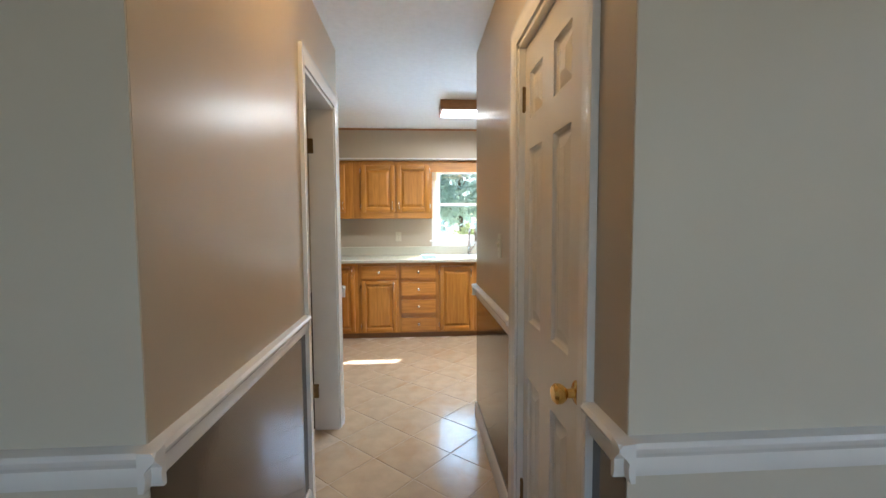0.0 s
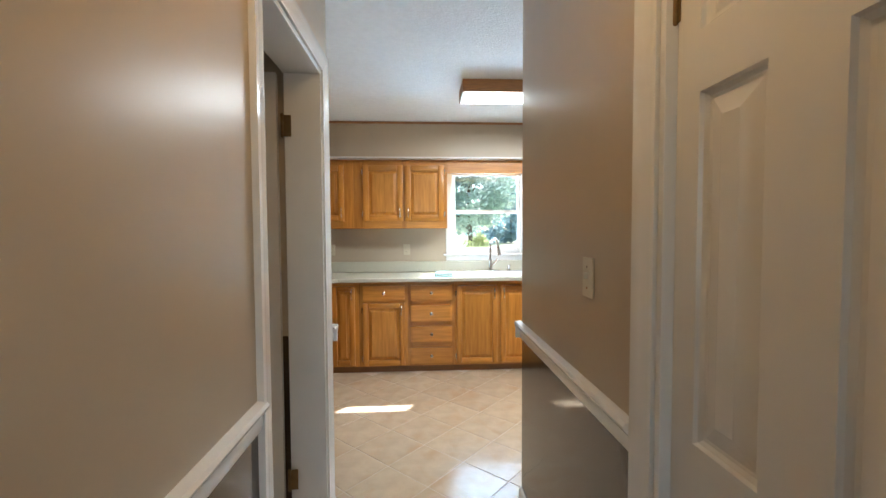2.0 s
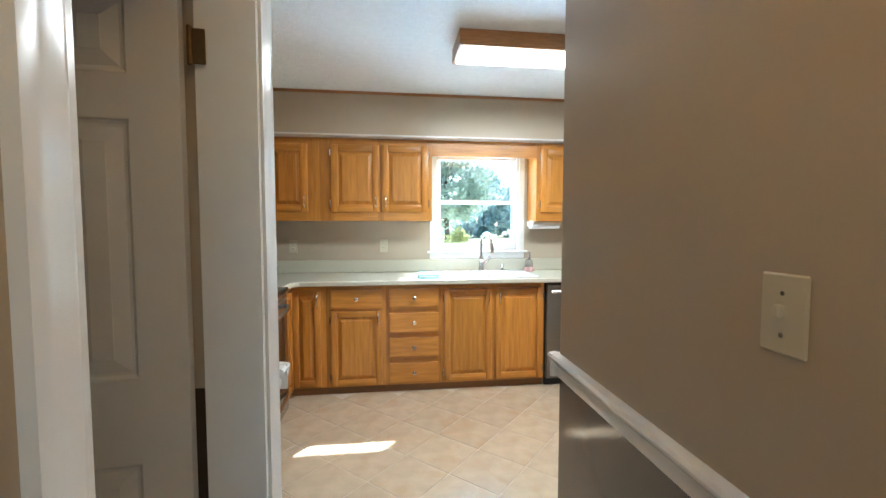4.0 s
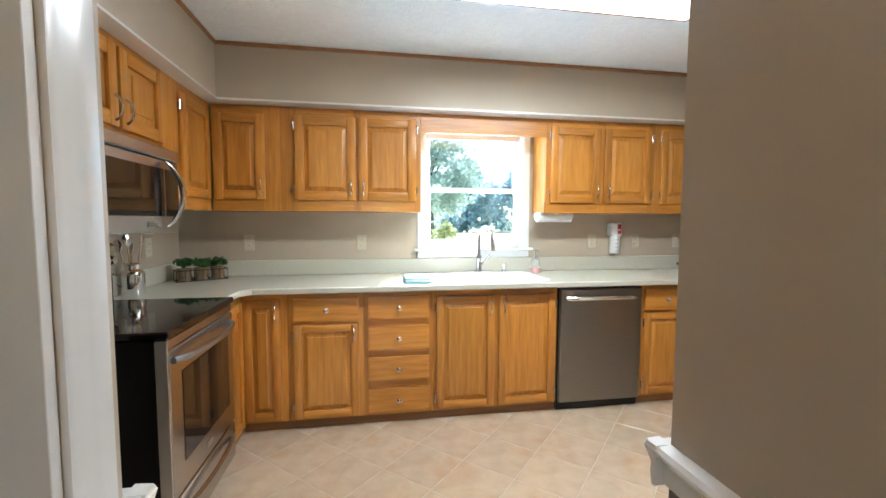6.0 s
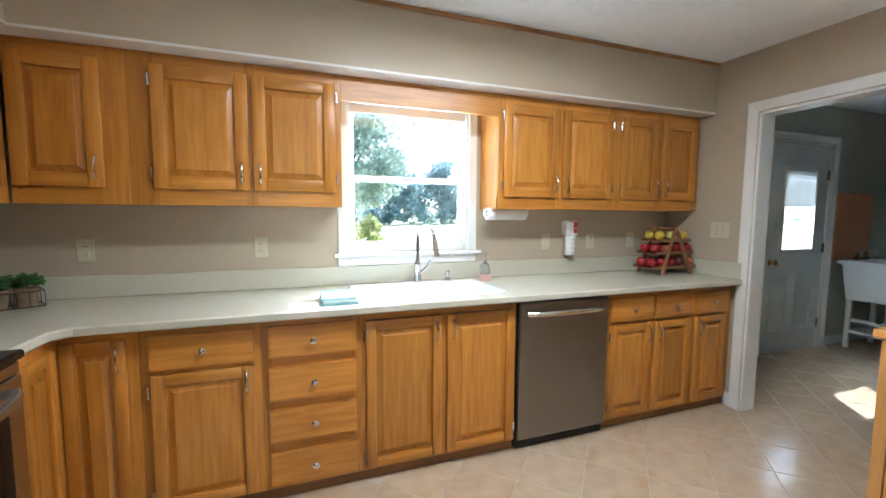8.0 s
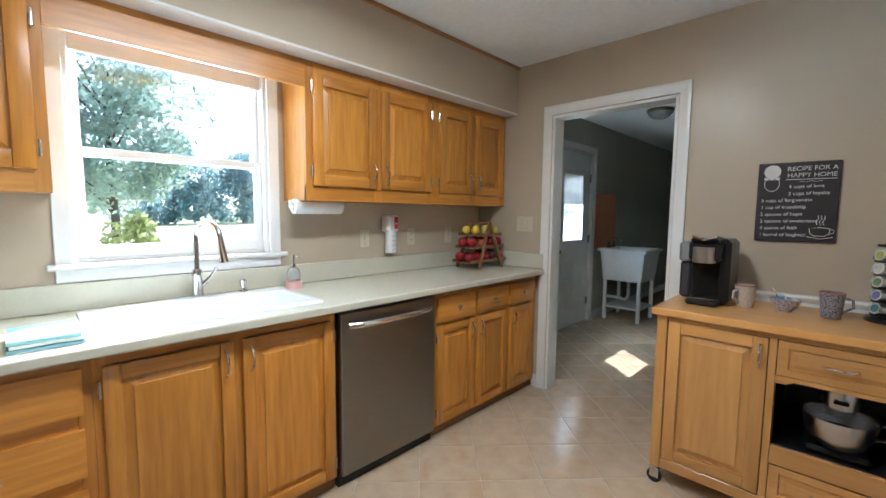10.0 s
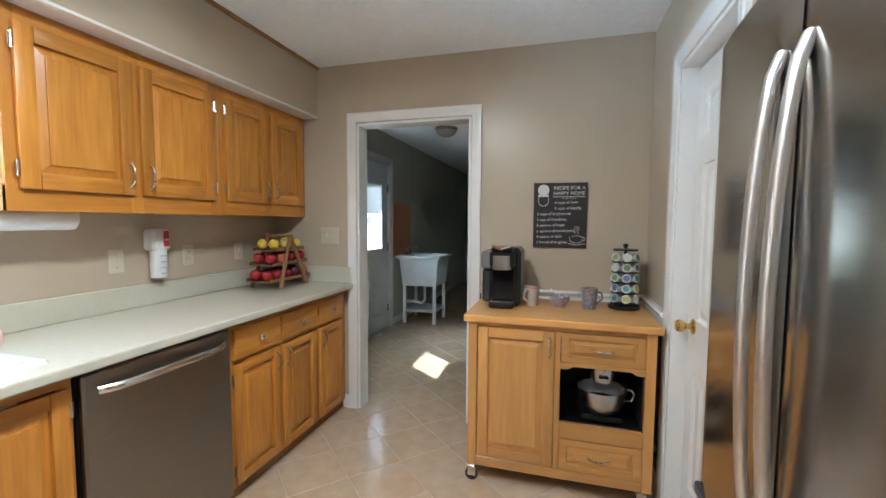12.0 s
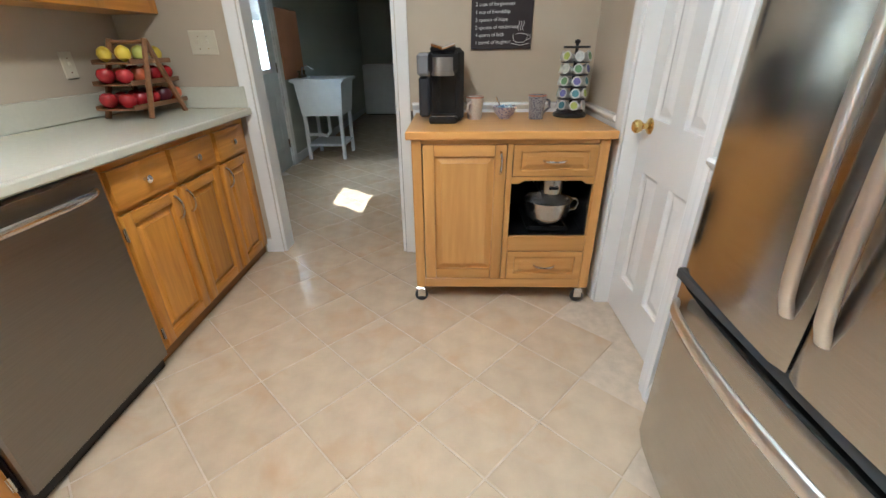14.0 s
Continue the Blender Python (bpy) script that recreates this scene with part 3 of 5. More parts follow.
base_unit(-0.700, -0.436, [('door', -0.688, -0.474, 0.078, 0.832, -0.50, 0.755, None)], [(-0.70, -0.685), (-0.478, -0.436)], "honey oak corner base cabinet with one door")
base_unit(-0.436, 0.026, [('drawer', -0.397, -0.004, 0.690, 0.832), ('door', -0.397, -0.004, 0.075, 0.668, -0.035, 0.60, -0.404)],
          [(-0.436, -0.385), (-0.015, 0.026)], "honey oak base cabinet with a drawer over a door")
base_unit(0.026, 0.468, [('drawer', 0.055, 0.444, a, b) for a, b in ((0.690, 0.834), (0.490, 0.640), (0.292, 0.442), (0.085, 0.238))],
          [(0.026, 0.07), (0.43, 0.468)], "honey oak base cabinet with four drawers")
base_unit(0.468, 1.328, [('door', 0.491, 0.882, 0.080, 0.825, 0.852, 0.745, 0.484), ('door', 0.914, 1.308, 0.080, 0.825, 0.944, 0.745, 1.315)],
          [(0.468, 0.505), (0.868, 0.928), (1.295, 1.328)], "honey oak sink base cabinet with two doors", top=0.72)
base_unit(1.962, 3.045, [('drawer', 1.984, 2.311, 0.690, 0.832), ('drawer', 2.338, 2.656, 0.690, 0.832), ('drawer', 2.700, 2.985, 0.690, 0.832),
                         ('door', 1.984, 2.311, 0.080, 0.668, 2.281, 0.595, 1.977), ('door', 2.338, 2.656, 0.080, 0.668, 2.368, 0.595, None), ('door', 2.700, 2.985, 0.080, 0.668, 2.73, 0.595, None)],
          [(1.962, 2.0), (2.295, 2.355), (2.64, 2.715), (2.97, 3.045)], "honey oak base cabinet with three drawers over three doors")
# short unit between the range and the corner, facing +x
_nib = thing("base_cabinet", pose(-0.692, 4.605, 0, 0, 0, 90), "narrow honey oak base cabinet beside the range", "cabinet", "base cabinets")
part("carcass", boxes([(0.0, 0.312, 0.0, 0.58, 0.06, 0.87)], 0.002), OAK, _nib)
part("toe_kick", boxes([(0.0, 0.312, 0.022, 0.04, 0.0, 0.059)], 0.001), OAK_SHADED, _nib)
cabinet_door("door", 0.225, 0.75, _nib, pose(0.02, -0.0215, 0.08), OAK, OAK_X, 0.045)


def upper_unit(x0, x1, z0, doors, stiles, label, m=None, depth=0.252, z1=SOF - 0.013):
    w = x1 - x0
    ob = thing("wall_cabinet", m or pose(x0, UY, 0), label, "cabinet", "wall cabinets")
    part("carcass", boxes([(0.0, w, 0.0195, depth, z0, z1)], 0.001), OAK, ob)
    up, lev = face_frame(w, z0, z1, [(a - x0, b - x0) for a, b in stiles], [(0.0, w, z0, z0 + 0.09), (0.0, w, z1 - 0.07, z1)])
    for f in up:
        part("stile", f, OAK, ob)
    for f in lev:
        part("rail", f, OAK_X, ob)
    for xa, xb, za, zb, hx, kx in doors:
        d = cabinet_door("door", xb - xa, zb - za, ob, pose(xa - x0, -0.0215, za), OAK, OAK_X, min(0.058, (xb - xa) * 0.18))
        if hx is not None:
            pull(d, hx - xa, 0.085)
        if kx is not None:
            for hz in (0.07, zb - za - 0.07):
                hinge(d, kx - xa, hz, 0.006)
    return ob


UZ = 1.375
DT, DB = 2.012, 1.452
upper_unit(-0.945, -0.52, UZ, [(-0.935, -0.615, DB, DT, -0.64, None)], [(-0.945, -0.92), (-0.63, -0.52)], "honey oak corner wall cabinet")
upper_unit(-0.52, 0.425, UZ, [(-0.425, -0.024, DB, DT, -0.055, -0.432), (-0.004, 0.392, DB, DT, 0.028, 0.399)],
           [(-0.52, -0.41), (-0.04, 0.012), (0.38, 0.425)], "honey oak wall cabinet with two doors")
upper_unit(1.362, 2.262, UZ, [(1.395, 1.795, DB, DT, 1.765, 1.388), (1.826, 2.222, DB, DT, 1.856, 2.229)],
           [(1.362, 1.41), (1.78, 1.84), (2.205, 2.262)], "honey oak wall cabinet with two doors")
upper_unit(2.262, 3.045, UZ, [(2.306, 2.640, DB, DT, 2.612, 2.299), (2.672, 3.002, DB, DT, 2.700, None)],
           [(2.262, 2.32), (2.625, 2.688), (2.99, 3.045)], "honey oak wall cabinet with two doors")
_val = tagged(part("valance", boxes([(0.4255, 1.3615, UY, UY + 0.019, 1.935, SOF - 0.013)], 0.001), OAK_X), "honey oak valance board over the window", "valance")
# west run: local x runs along +y, front towards +x
upper_unit(3.62, 4.62, 1.656, [(3.66, 4.225, 1.695, 2.03, None, None), (4.245, 4.60, 1.695, 2.03, None, None)], [(3.62, 3.68), (4.21, 4.26), (4.59, 4.62)],
           "honey oak wall cabinet over the microwave", pose(-0.955, 3.62, 0, 0, 0, 90), 0.312)
for _o in [o for o in scene.objects if o.name.startswith("wall_cabinet") and abs(o.location.x + 0.955) < 1e-4]:
    _ds = [c for c in _o.children if c.name.startswith("door")]
    pull(_ds[0], 0.535, 0.075)
    pull(_ds[1], 0.028, 0.075)
upper_unit(4.62, 5.235, UZ, [(4.795, 5.19, DB - 0.005, DT, None, 4.788)], [(4.62, 4.81), (5.17, 5.235)], "honey oak wall cabinet beside the microwave", pose(-0.955, 4.62, 0, 0, 0, 90), 0.312)

# ---- worktop ----
CT = 0.910


def worktop():
    bm = bmesh.new()
    out = [(-1.266, 4.603), (-0.675, 4.603), (-0.665, 4.800), (-0.615, 4.848), (3.046, 4.848), (3.046, 5.486), (-1.266, 5.486)]
    hx0, hx1, hy0, hy1 = 0.50, 1.26, 4.965, 5.34
    lo, hi = CT - 0.038, CT
    top = [bm.verts.new((x, y, hi)) for x, y in out]
    edges = [bm.edges.new((top[i], top[(i + 1) % len(top)])) for i in range(len(top))]
    hole = [bm.verts.new((x, y, hi)) for x, y in ((hx0, hy0), (hx1, hy0), (hx1, hy1), (hx0, hy1))]
    edges += [bm.edges.new((hole[i], hole[(i + 1) % 4])) for i in range(4)]
    r = bmesh.ops.triangle_fill(bm, edges=edges, use_beauty=True)
    ex = bmesh.ops.extrude_face_region(bm, geom=[f for f in bm.faces])
    bmesh.ops.translate(bm, verts=[v for v in ex["geom"] if isinstance(v, bmesh.types.BMVert)], vec=(0, 0, lo - hi))
    return bm


_ct = tagged(part("worktop", worktop(), COUNTER), "cream laminate worktop with a rounded front edge", "worktop")
_bv = _ct.modifiers.new("round", 'BEVEL')
_bv.width, _bv.segments, _bv.limit_method, _bv.angle_limit = 0.008, 3, 'ANGLE', radians(50)
part("backsplash", boxes([(-1.266, 3.03, 5.468, 5.488, CT, CT + 0.112), (-1.268, -1.248, 4.603, 5.468, CT, CT + 0.112), (3.028, 3.048, 4.86, 5.468, CT, CT + 0.112)], 0.004), COUNTER, _ct)


# ---- window ----
def window():
    ob = tagged(new("window_1"), "white double-hung window with a sunlit garden behind", "window", kind="structure")
    ob.location = (0, YW, 0)
    x0, x1, z0, z1 = WX0, WX1, WZ0, WZ1
    c = 0.058
    part("casing", boxes([(x0 - c, x0, -0.016, 0.0, z0 - 0.01, z1 + 0.004), (x1, x1 + c, -0.016, 0.0, z0 - 0.01, z1 + 0.004)], 0.003), TRIM, ob)
    part("window_sill", boxes([(x0 - 0.085, x1 + 0.085, -0.045, 0.03, z0 - 0.022, z0)], 0.005), TRIM, ob)
    part("apron", boxes([(x0 - c, x1 + c, -0.014, 0.0, z0 - 0.075, z0 - 0.022)], 0.003), TRIM, ob)
    part("jamb", boxes([(x0, x0 + 0.016, 0.0, 0.12, z0, z1), (x1 - 0.016, x1, 0.0, 0.12, z0, z1), (x0 + 0.016, x1 - 0.016, 0.0, 0.12, z1 - 0.016, z1), (x0 + 0.016, x1 - 0.016, 0.03, 0.12, z0, z0 + 0.012)], 0.001), TRIM, ob)
    mid = 1.557
    for nm, za, zb, y in (("lower_sash", z0 + 0.012, mid + 0.018, 0.035), ("upper_sash", mid - 0.018, z1 - 0.016, 0.07)):
        s = 0.034
        a, b = x0 + 0.018, x1 - 0.018
        sa = part(nm, boxes([(a, a + s, y, y + 0.03, za, zb), (b - s, b, y, y + 0.03, za, zb), (a + s, b - s, y, y + 0.03, za, za + (0.055 if za < 1.3 else s)), (a + s, b - s, y, y + 0.03, zb - s, zb)], 0.002), TRIM, ob)
        g = part("pane", boxes([(a + s - 0.004, b - s + 0.004, y + 0.013, y + 0.017, za + s - 0.004, zb - s + 0.004)], 0), GLASS, sa, soft=False)
        g.visible_shadow = False
    sh = part("shade_roll", boxes([(x0 + 0.02, x1 - 0.02, 0.012, 0.03, z1 - 0.118, z1 - 0.018)], 0.006), mat("pale_shade_fabric", (0.72, 0.62, 0.55), 0.8, bump=0.1, bump_scale=300), ob, "rolled-up pale fabric shade")
    return ob


window()


# ---- range ----
def stove():
    ob = thing("range", pose(-0.665, 3.895, 0, 0, 0, 90), "stainless and black electric range with a glass cooktop", "range")
    w, d, h = 0.702, 0.597, 0.912
    part("body", boxes([(0, w, 0.02, d, 0.04, h - 0.03)], 0.004), BLACK, ob, "black enamel body")
    part("cooktop", boxes([(-0.003, w + 0.003, -0.028, d - 0.06, h - 0.03, h)], 0.006), GLASSBLK, ob, "glossy black glass cooktop")
    door = part("oven_door", boxes([(0.01, w - 0.01, -0.022, 0.02, 0.26, h - 0.075)], 0.006), STEEL_H, ob, "stainless oven door")
    part("window", boxes([(0.11, w - 0.09, -0.0245, -0.0215, 0.37, h - 0.18)], 0.001), GLASSBLK, door, "dark oven window")
    pts = [(0.05 + (w - 0.10) * i / 14, -0.022 - 0.055 * math.sin(math.pi * i / 14) ** 0.5, h - 0.12) for i in range(15)]
    part("handle", tube(pts, 0.014, 10), STEEL_H, door)
    part("badge", boxes([(w / 2 - 0.03, w / 2 + 0.03, -0.0245, -0.0215, 0.30, 0.33)], 0.001), CHROME, door)
    dr = part("drawer", boxes([(0.01, w - 0.01, -0.02, 0.02, 0.06, 0.245)], 0.006), STEEL_H, ob, "stainless storage drawer")
    pts = [(0.08 + (w - 0.16) * i / 12, -0.02 - 0.03 * math.sin(math.pi * i / 12) ** 0.5, 0.19) for i in range(13)]
    part("handle", tube(pts, 0.010, 8), STEEL_H, dr)
    part("vent_trim", boxes([(0.012, w - 0.012, -0.018, 0.02, h - 0.07, h - 0.034)], 0.002), STEEL_H, ob)
    part("side_trim", boxes([(0.0, 0.009, -0.02, 0.02, 0.05, h - 0.034)], 0.001), STEEL, ob)
    part("back_riser", boxes([(0.003, w - 0.003, d - 0.066, d - 0.004, h - 0.0295, 1.035)], 0.006), GLASSBLK, ob, "glossy black riser behind the cooktop")
    bg = part("backguard", boxes([(0.0, w, d - 0.085, d, 1.036, 1.20)], 0.014), STEEL_H, ob, "stainless control panel")
    part("display", boxes([(0.16, 0.45, d - 0.089, d - 0.084, 1.07, 1.165)], 0.002), GLASSBLK, bg, "black clock display")
    for x in (0.49, 0.54, 0.59, 0.64, 0.06, 0.11):
        part("control_knob", lathe([(0.0, 0.0), (0.024, -0.001), (0.023, -0.018), (0.019, -0.027), (0.0, -0.028)], (x, d - 0.085, 1.118), 20, 'y'), CHROME, bg, "chrome control knob")
    for x in (0.03, w - 0.03):
        part("foot", lathe([(0.015, 0), (0.015, 0.041)], (x, 0.06, 0), 10), BLACKP, ob)
    return ob


stove()


def microwave():
    ob = thing("microwave", pose(-0.865, 3.852, 1.256, 0, 0, 90), "stainless over-the-range microwave with a curved handle", "microwave")
    w, d, h = 0.712, 0.400, 0.394
    part("body", boxes([(0, w, 0.03, d, 0.0, h)], 0.004), BLACKP, ob)
    part("top_trim", boxes([(0, w, -0.004, 0.03, h - 0.055, h)], 0.006), STEEL_H, ob)
    dr = part("door", boxes([(0, w - 0.005, 0.0, 0.03, 0.0, h - 0.058)], 0.006), STEEL_H, ob, "stainless door with a dark window")
    part("window", boxes([(0.035, 0.56, -0.0025, 0.001, 0.075, h - 0.10)], 0.001), GLASSBLK, dr, "dark glass window")
    part("control_panel", boxes([(0.58, w - 0.012, -0.0025, 0.001, 0.075, h - 0.10)], 0.001), GLASSBLK, dr, "black touch panel")
    pts = [(0.555 + 0.075 * math.sin(math.pi * i / 16) * 0.9, -0.012 - 0.045 * math.sin(math.pi * i / 16) ** 0.6, 0.028 + 0.30 * i / 16) for i in range(17)]
    part("handle", tube(pts, [0.006 + 0.008 * math.sin(math.pi * i / 16) for i in range(17)], 10), CHROME, dr, "bowed polished handle")
    part("badge", boxes([(0.41, 0.47, -0.003, 0.001, 0.025, 0.05)], 0.001), CHROME, dr)
    return ob


microwave()


def dishwasher():
    ob = thing("dishwasher", pose(1.334, FY - 0.03, 0), "stainless steel dishwasher under the worktop", "dishwasher")
    w = 0.622
    part("tub", boxes([(0.004, w - 0.004, 0.03, 0.55, 0.10, 0.868)], 0.002), BLACKP, ob)
    part("door", boxes([(0.006, w - 0.006, 0.0, 0.03, 0.062, 0.852)], 0.007, ), STEEL_DARK, ob, "brushed stainless door")
    pts = [(0.05 + (w - 0.10) * i / 14, -0.002 - 0.04 * math.sin(math.pi * i / 14) ** 0.4, 0.79 + 0.004 * math.sin(math.pi * i / 14)) for i in range(15)]
    part("handle", tube(pts, 0.012, 10, 1.25), CHROME, ob, "bowed bright handle")
    part("toe_panel", boxes([(0.004, w - 0.004, 0.035, 0.07, 0.0, 0.094)], 0.001), BLACKP, ob, "black toe panel")
    return ob


STEEL_DARK = mat("slate_stainless", (0.26, 0.245, 0.225), 0.34, 1.0, var=0.05, scale=6, bump=0.04, bump_scale=80, stretch=(1, 1, 30))
dishwasher()


def refrigerator():
    ob = thing("refrigerator", pose(1.612, 3.085, 0, 0, 0, 180), "stainless french-door refrigerator with large bowed handles", "refrigerator")
    w, h = 0.83, 1.765
    part("cabinet", boxes([(0.004, w - 0.004, 0.07, 0.76, 0.03, h - 0.02)], 0.006), mat("grey_steel_case", (0.18, 0.18, 0.18), 0.45, 0.6, bump=0.08), ob, "dark grey case")

    def bowed(x0, x1, z0, z1, bow=0.028, n=14):
        bm = bmesh.new()
        fr, bk = [], []
        for i in range(n + 1):
            x = x0 + (x1 - x0) * i / n
            u = (x - w / 2) / (w / 2)
            y = -bow * (1 - u * u) + (0.010 if i in (0, n) else 0)
            fr.append((bm.verts.new((x, y, z0)), bm.verts.new((x, y, z1))))
            bk.append((bm.verts.new((x, 0.065, z0)), bm.verts.new((x, 0.065, z1))))
        for i in range(n):
            bm.faces.new((fr[i][0], fr[i + 1][0], fr[i + 1][1], fr[i][1]))
            bm.faces.new((bk[i][0], bk[i + 1][0], bk[i + 1][1], bk[i][1]))
            for k in (0, 1):
                bm.faces.new((fr[i][k], fr[i + 1][k], bk[i + 1][k], bk[i][k]))
        for i in (0, n):
            bm.faces.new((fr[i][0], fr[i][1], bk[i][1], bk[i][0]))
        return bm

    c = w / 2
    for x0, x1, hx, s in ((0.002, c - 0.004, c - 0.040, -1), (c + 0.004, w - 0.002, c + 0.040, 1)):
        d = part("door", bowed(x0, x1, 0.683, h), FRIDGE, ob, "brushed stainless door")
        pts = []
        for i in range(25):
            t = i / 24
            pts.append((hx, -0.026 - 0.036 * math.sin(math.pi * t) ** 0.5, 0.785 + 0.84 * t))
        part("handle", tube(pts, 0.0100, 14, 1.45, (1, 0, 0)), SATIN, d, "long bowed bright steel handle")
    f = part("freezer_drawer", bowed(0.002, w - 0.002, 0.055, 0.642), FRIDGE, ob, "brushed stainless freezer drawer")
    part("gap_trim", boxes([(0.004, w - 0.004, -0.012, 0.05, 0.648, 0.678)], 0.004), mat("dark_grey_trim", (0.07, 0.075, 0.08), 0.35, 0.5), ob, "dark grey trim strip")
    pts = [(0.06 + (w - 0.12) * i / 24, -0.024 - 0.054 * math.sin(math.pi * i / 24) ** 0.5, 0.598) for i in range(25)]
    part("handle", tube(pts, 0.0095, 12, 2.0), SATIN, f, "long bowed bright steel handle")
    part("kick_grille", boxes([(0.02, w - 0.02, 0.06, 0.08, 0.0, 0.05)], 0.002), BLACKP, ob)
    return ob


refrigerator()


# ---- coffee cart ----
def cart():
    ob = thing("kitchen_cart", pose(2.462, 3.890, 0, 0, 0, -90), "light beech kitchen cart on casters with a door and drawers", "kitchen cart")
    w, d = 0.878, 0.50
    z0, z1 = 0.085, 0.845
    part("tabletop", boxes([(-0.022, w + 0.022, -0.022, d + 0.05, z1, z1 + 0.036)], 0.004), BEECH_X, ob, "thick beech top")
    for x in (0, w - 0.045):
        for y in (0, d - 0.045):
            part("post", boxes([(x, x + 0.045, y, y + 0.045, z0, z1 - 0.0005)], 0.003), BEECH, ob)
    part("side_panel", boxes([(0.008, 0.022, 0.0455, d - 0.0455, z0 + 0.02, z1 - 0.001)], 0.001), BEECH, ob)
    part("side_panel", boxes([(w - 0.022, w - 0.008, 0.0455, d - 0.0455, z0 + 0.02, z1 - 0.001)], 0.001), BEECH, ob)
    part("back_panel", boxes([(0.0455, w - 0.0455, d - 0.02, d - 0.008, z0 + 0.02, z1 - 0.001)], 0.001), BEECH, ob)
    part("bottom_rail", boxes([(0.0455, w - 0.0455, 0.004, 0.024, z0, 0.135)], 0.002), BEECH_X, ob)
    part("top_rail", boxes([(0.0455, w - 0.0455, 0.004, 0.024, 0.822, z1 - 0.0005)], 0.002), BEECH_X, ob)
    part("bottom_board", boxes([(0.0455, w - 0.0455, 0.025, d - 0.021, 0.11, 0.135)], 0.001), BEECH_X, ob)
    part("divider", boxes([(0.430, 0.455, 0.006, d - 0.021, 0.1355, 0.8215)], 0.001), BEECH, ob)
    d1 = cabinet_door("door", 0.378, 0.680, ob, pose(0.049, 0.002, 0.139), BEECH, BEECH_X, 0.052)
    pull(d1, 0.352, 0.60, 0.10)
    for za, zb in ((0.676, 0.819), (0.139, 0.291)):
        dr = part("drawer_front", panelled(0.371, zb - za, 0.02, [0, 0.034, 0.337, 0.371], [0, 0.028, zb - za - 0.028, zb - za], {(1, 1)}, ((0.002, 0.008), (0.006, 0.009), (0.024, 0.003), (0.0245, 0.001), (0.027, 0.0005))), BEECH_X, ob, m=pose(0.4585, 0.002, za), soft=False)
        pull(dr, 0.1855, (zb - za) / 2, 0.10, level=True)
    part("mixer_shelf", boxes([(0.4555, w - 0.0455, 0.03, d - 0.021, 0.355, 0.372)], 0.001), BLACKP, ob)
    part("shelf_rail", boxes([(0.4555, w - 0.0455, 0.004, 0.024, 0.295, 0.373)], 0.002), BEECH_X, ob)
    # scalloped rail over the niche
    bm = bmesh.new()
    pts = [(0.4555, 0.672), (0.4555, 0.640), (0.49, 0.640), (0.515, 0.655), (0.775, 0.655), (0.80, 0.640), (w - 0.0455, 0.640), (w - 0.0455, 0.672)]
    f = bm.faces.new([bm.verts.new((x, 0.006, z)) for x, z in pts])
    ex = bmesh.ops.extrude_face_region(bm, geom=[f])
    bmesh.ops.translate(bm, verts=[v for v in ex["geom"] if isinstance(v, bmesh.types.BMVert)], vec=(0, 0.018, 0))
    part("scalloped_rail", bm, BEECH_X, ob)
    # thin black sheets over the niche's two sides and back
    part("niche_sheets", boxes([(0.4556, 0.459, 0.03, d - 0.022, 0.374, 0.672), (w - 0.049, w - 0.0456, 0.03, d - 0.022, 0.374, 0.672), (0.46, w - 0.05, d - 0.026, d - 0.022, 0.374, 0.672)], 0), BLACKP, ob, "thin black sheets inside the niche", soft=False)
    for x in (0.018, w - 0.05):
        for y in (0.012, d - 0.03):
            cs = part("caster", boxes([(x - 0.016, x + 0.016, y - 0.018, y + 0.018, 0.078, z0)], 0.002), CHROME, ob)
            for e in (-0.016, 0.0125):
                part("fork", boxes([(x - 0.014, x + 0.026, y + e, y + e + 0.0035, 0.03, 0.078)], 0.001), CHROME, cs)
            part("wheel", lathe([(0.0, -0.011), (0.028, -0.011), (0.034, -0.006), (0.034, 0.006), (0.028, 0.011), (0.0, 0.011)], (x + 0.004, y, 0.034), 20, 'y'), RUBBER, cs, "black rubber wheel")
    return ob


cart()


# ---- kitchen ceiling light ----
def fixture():
    ob = thing("ceiling_light", pose(1.066, 4.10, 2.32), "fluorescent ceiling light in a stained oak box", "ceiling light")
    x, y = 0.61, 0.145
    part("frame", boxes([(-x, x, -y, -y + 0.02, 0.012, 0.0995), (-x, x, y - 0.02, y, 0.012, 0.0995), (-x, -x + 0.02, -y + 0.0205, y - 0.0205, 0.012, 0.0995), (x - 0.02, x, -y + 0.0205, y - 0.0205, 0.012, 0.0995)], 0.002), WOODTRIM, ob, "stained oak frame")
    part("diffuser", boxes([(-x + 0.021, x - 0.021, -y + 0.021, y - 0.021, 0.006, 0.03)], 0.006), DIFF, ob, "glowing white acrylic diffuser")
    return ob


fixture()


def flush_light(m, label, glass):
    ob = thing("ceiling_light", m, label, "ceiling light")
    part("canopy", lathe([(0.0, 0.0), (0.13, 0.0), (0.13, -0.018), (0.12, -0.03), (0.0, -0.03)][::-1], seg=28), BRONZE, ob, "dark bronze canopy")
    part("shade", lathe([(0.0, -0.10), (0.05, -0.095), (0.09, -0.075), (0.115, -0.045), (0.118, -0.031), (0.0, -0.031)], seg=28), glass, ob, "ribbed glass bowl")
    return ob


flush_light(pose(5.09, 4.74, 2.42), "unlit flush ceiling light with a clear ribbed bowl", mat("clear_ribbed_glass", (0.75, 0.75, 0.73), 0.15, trans=0.6))


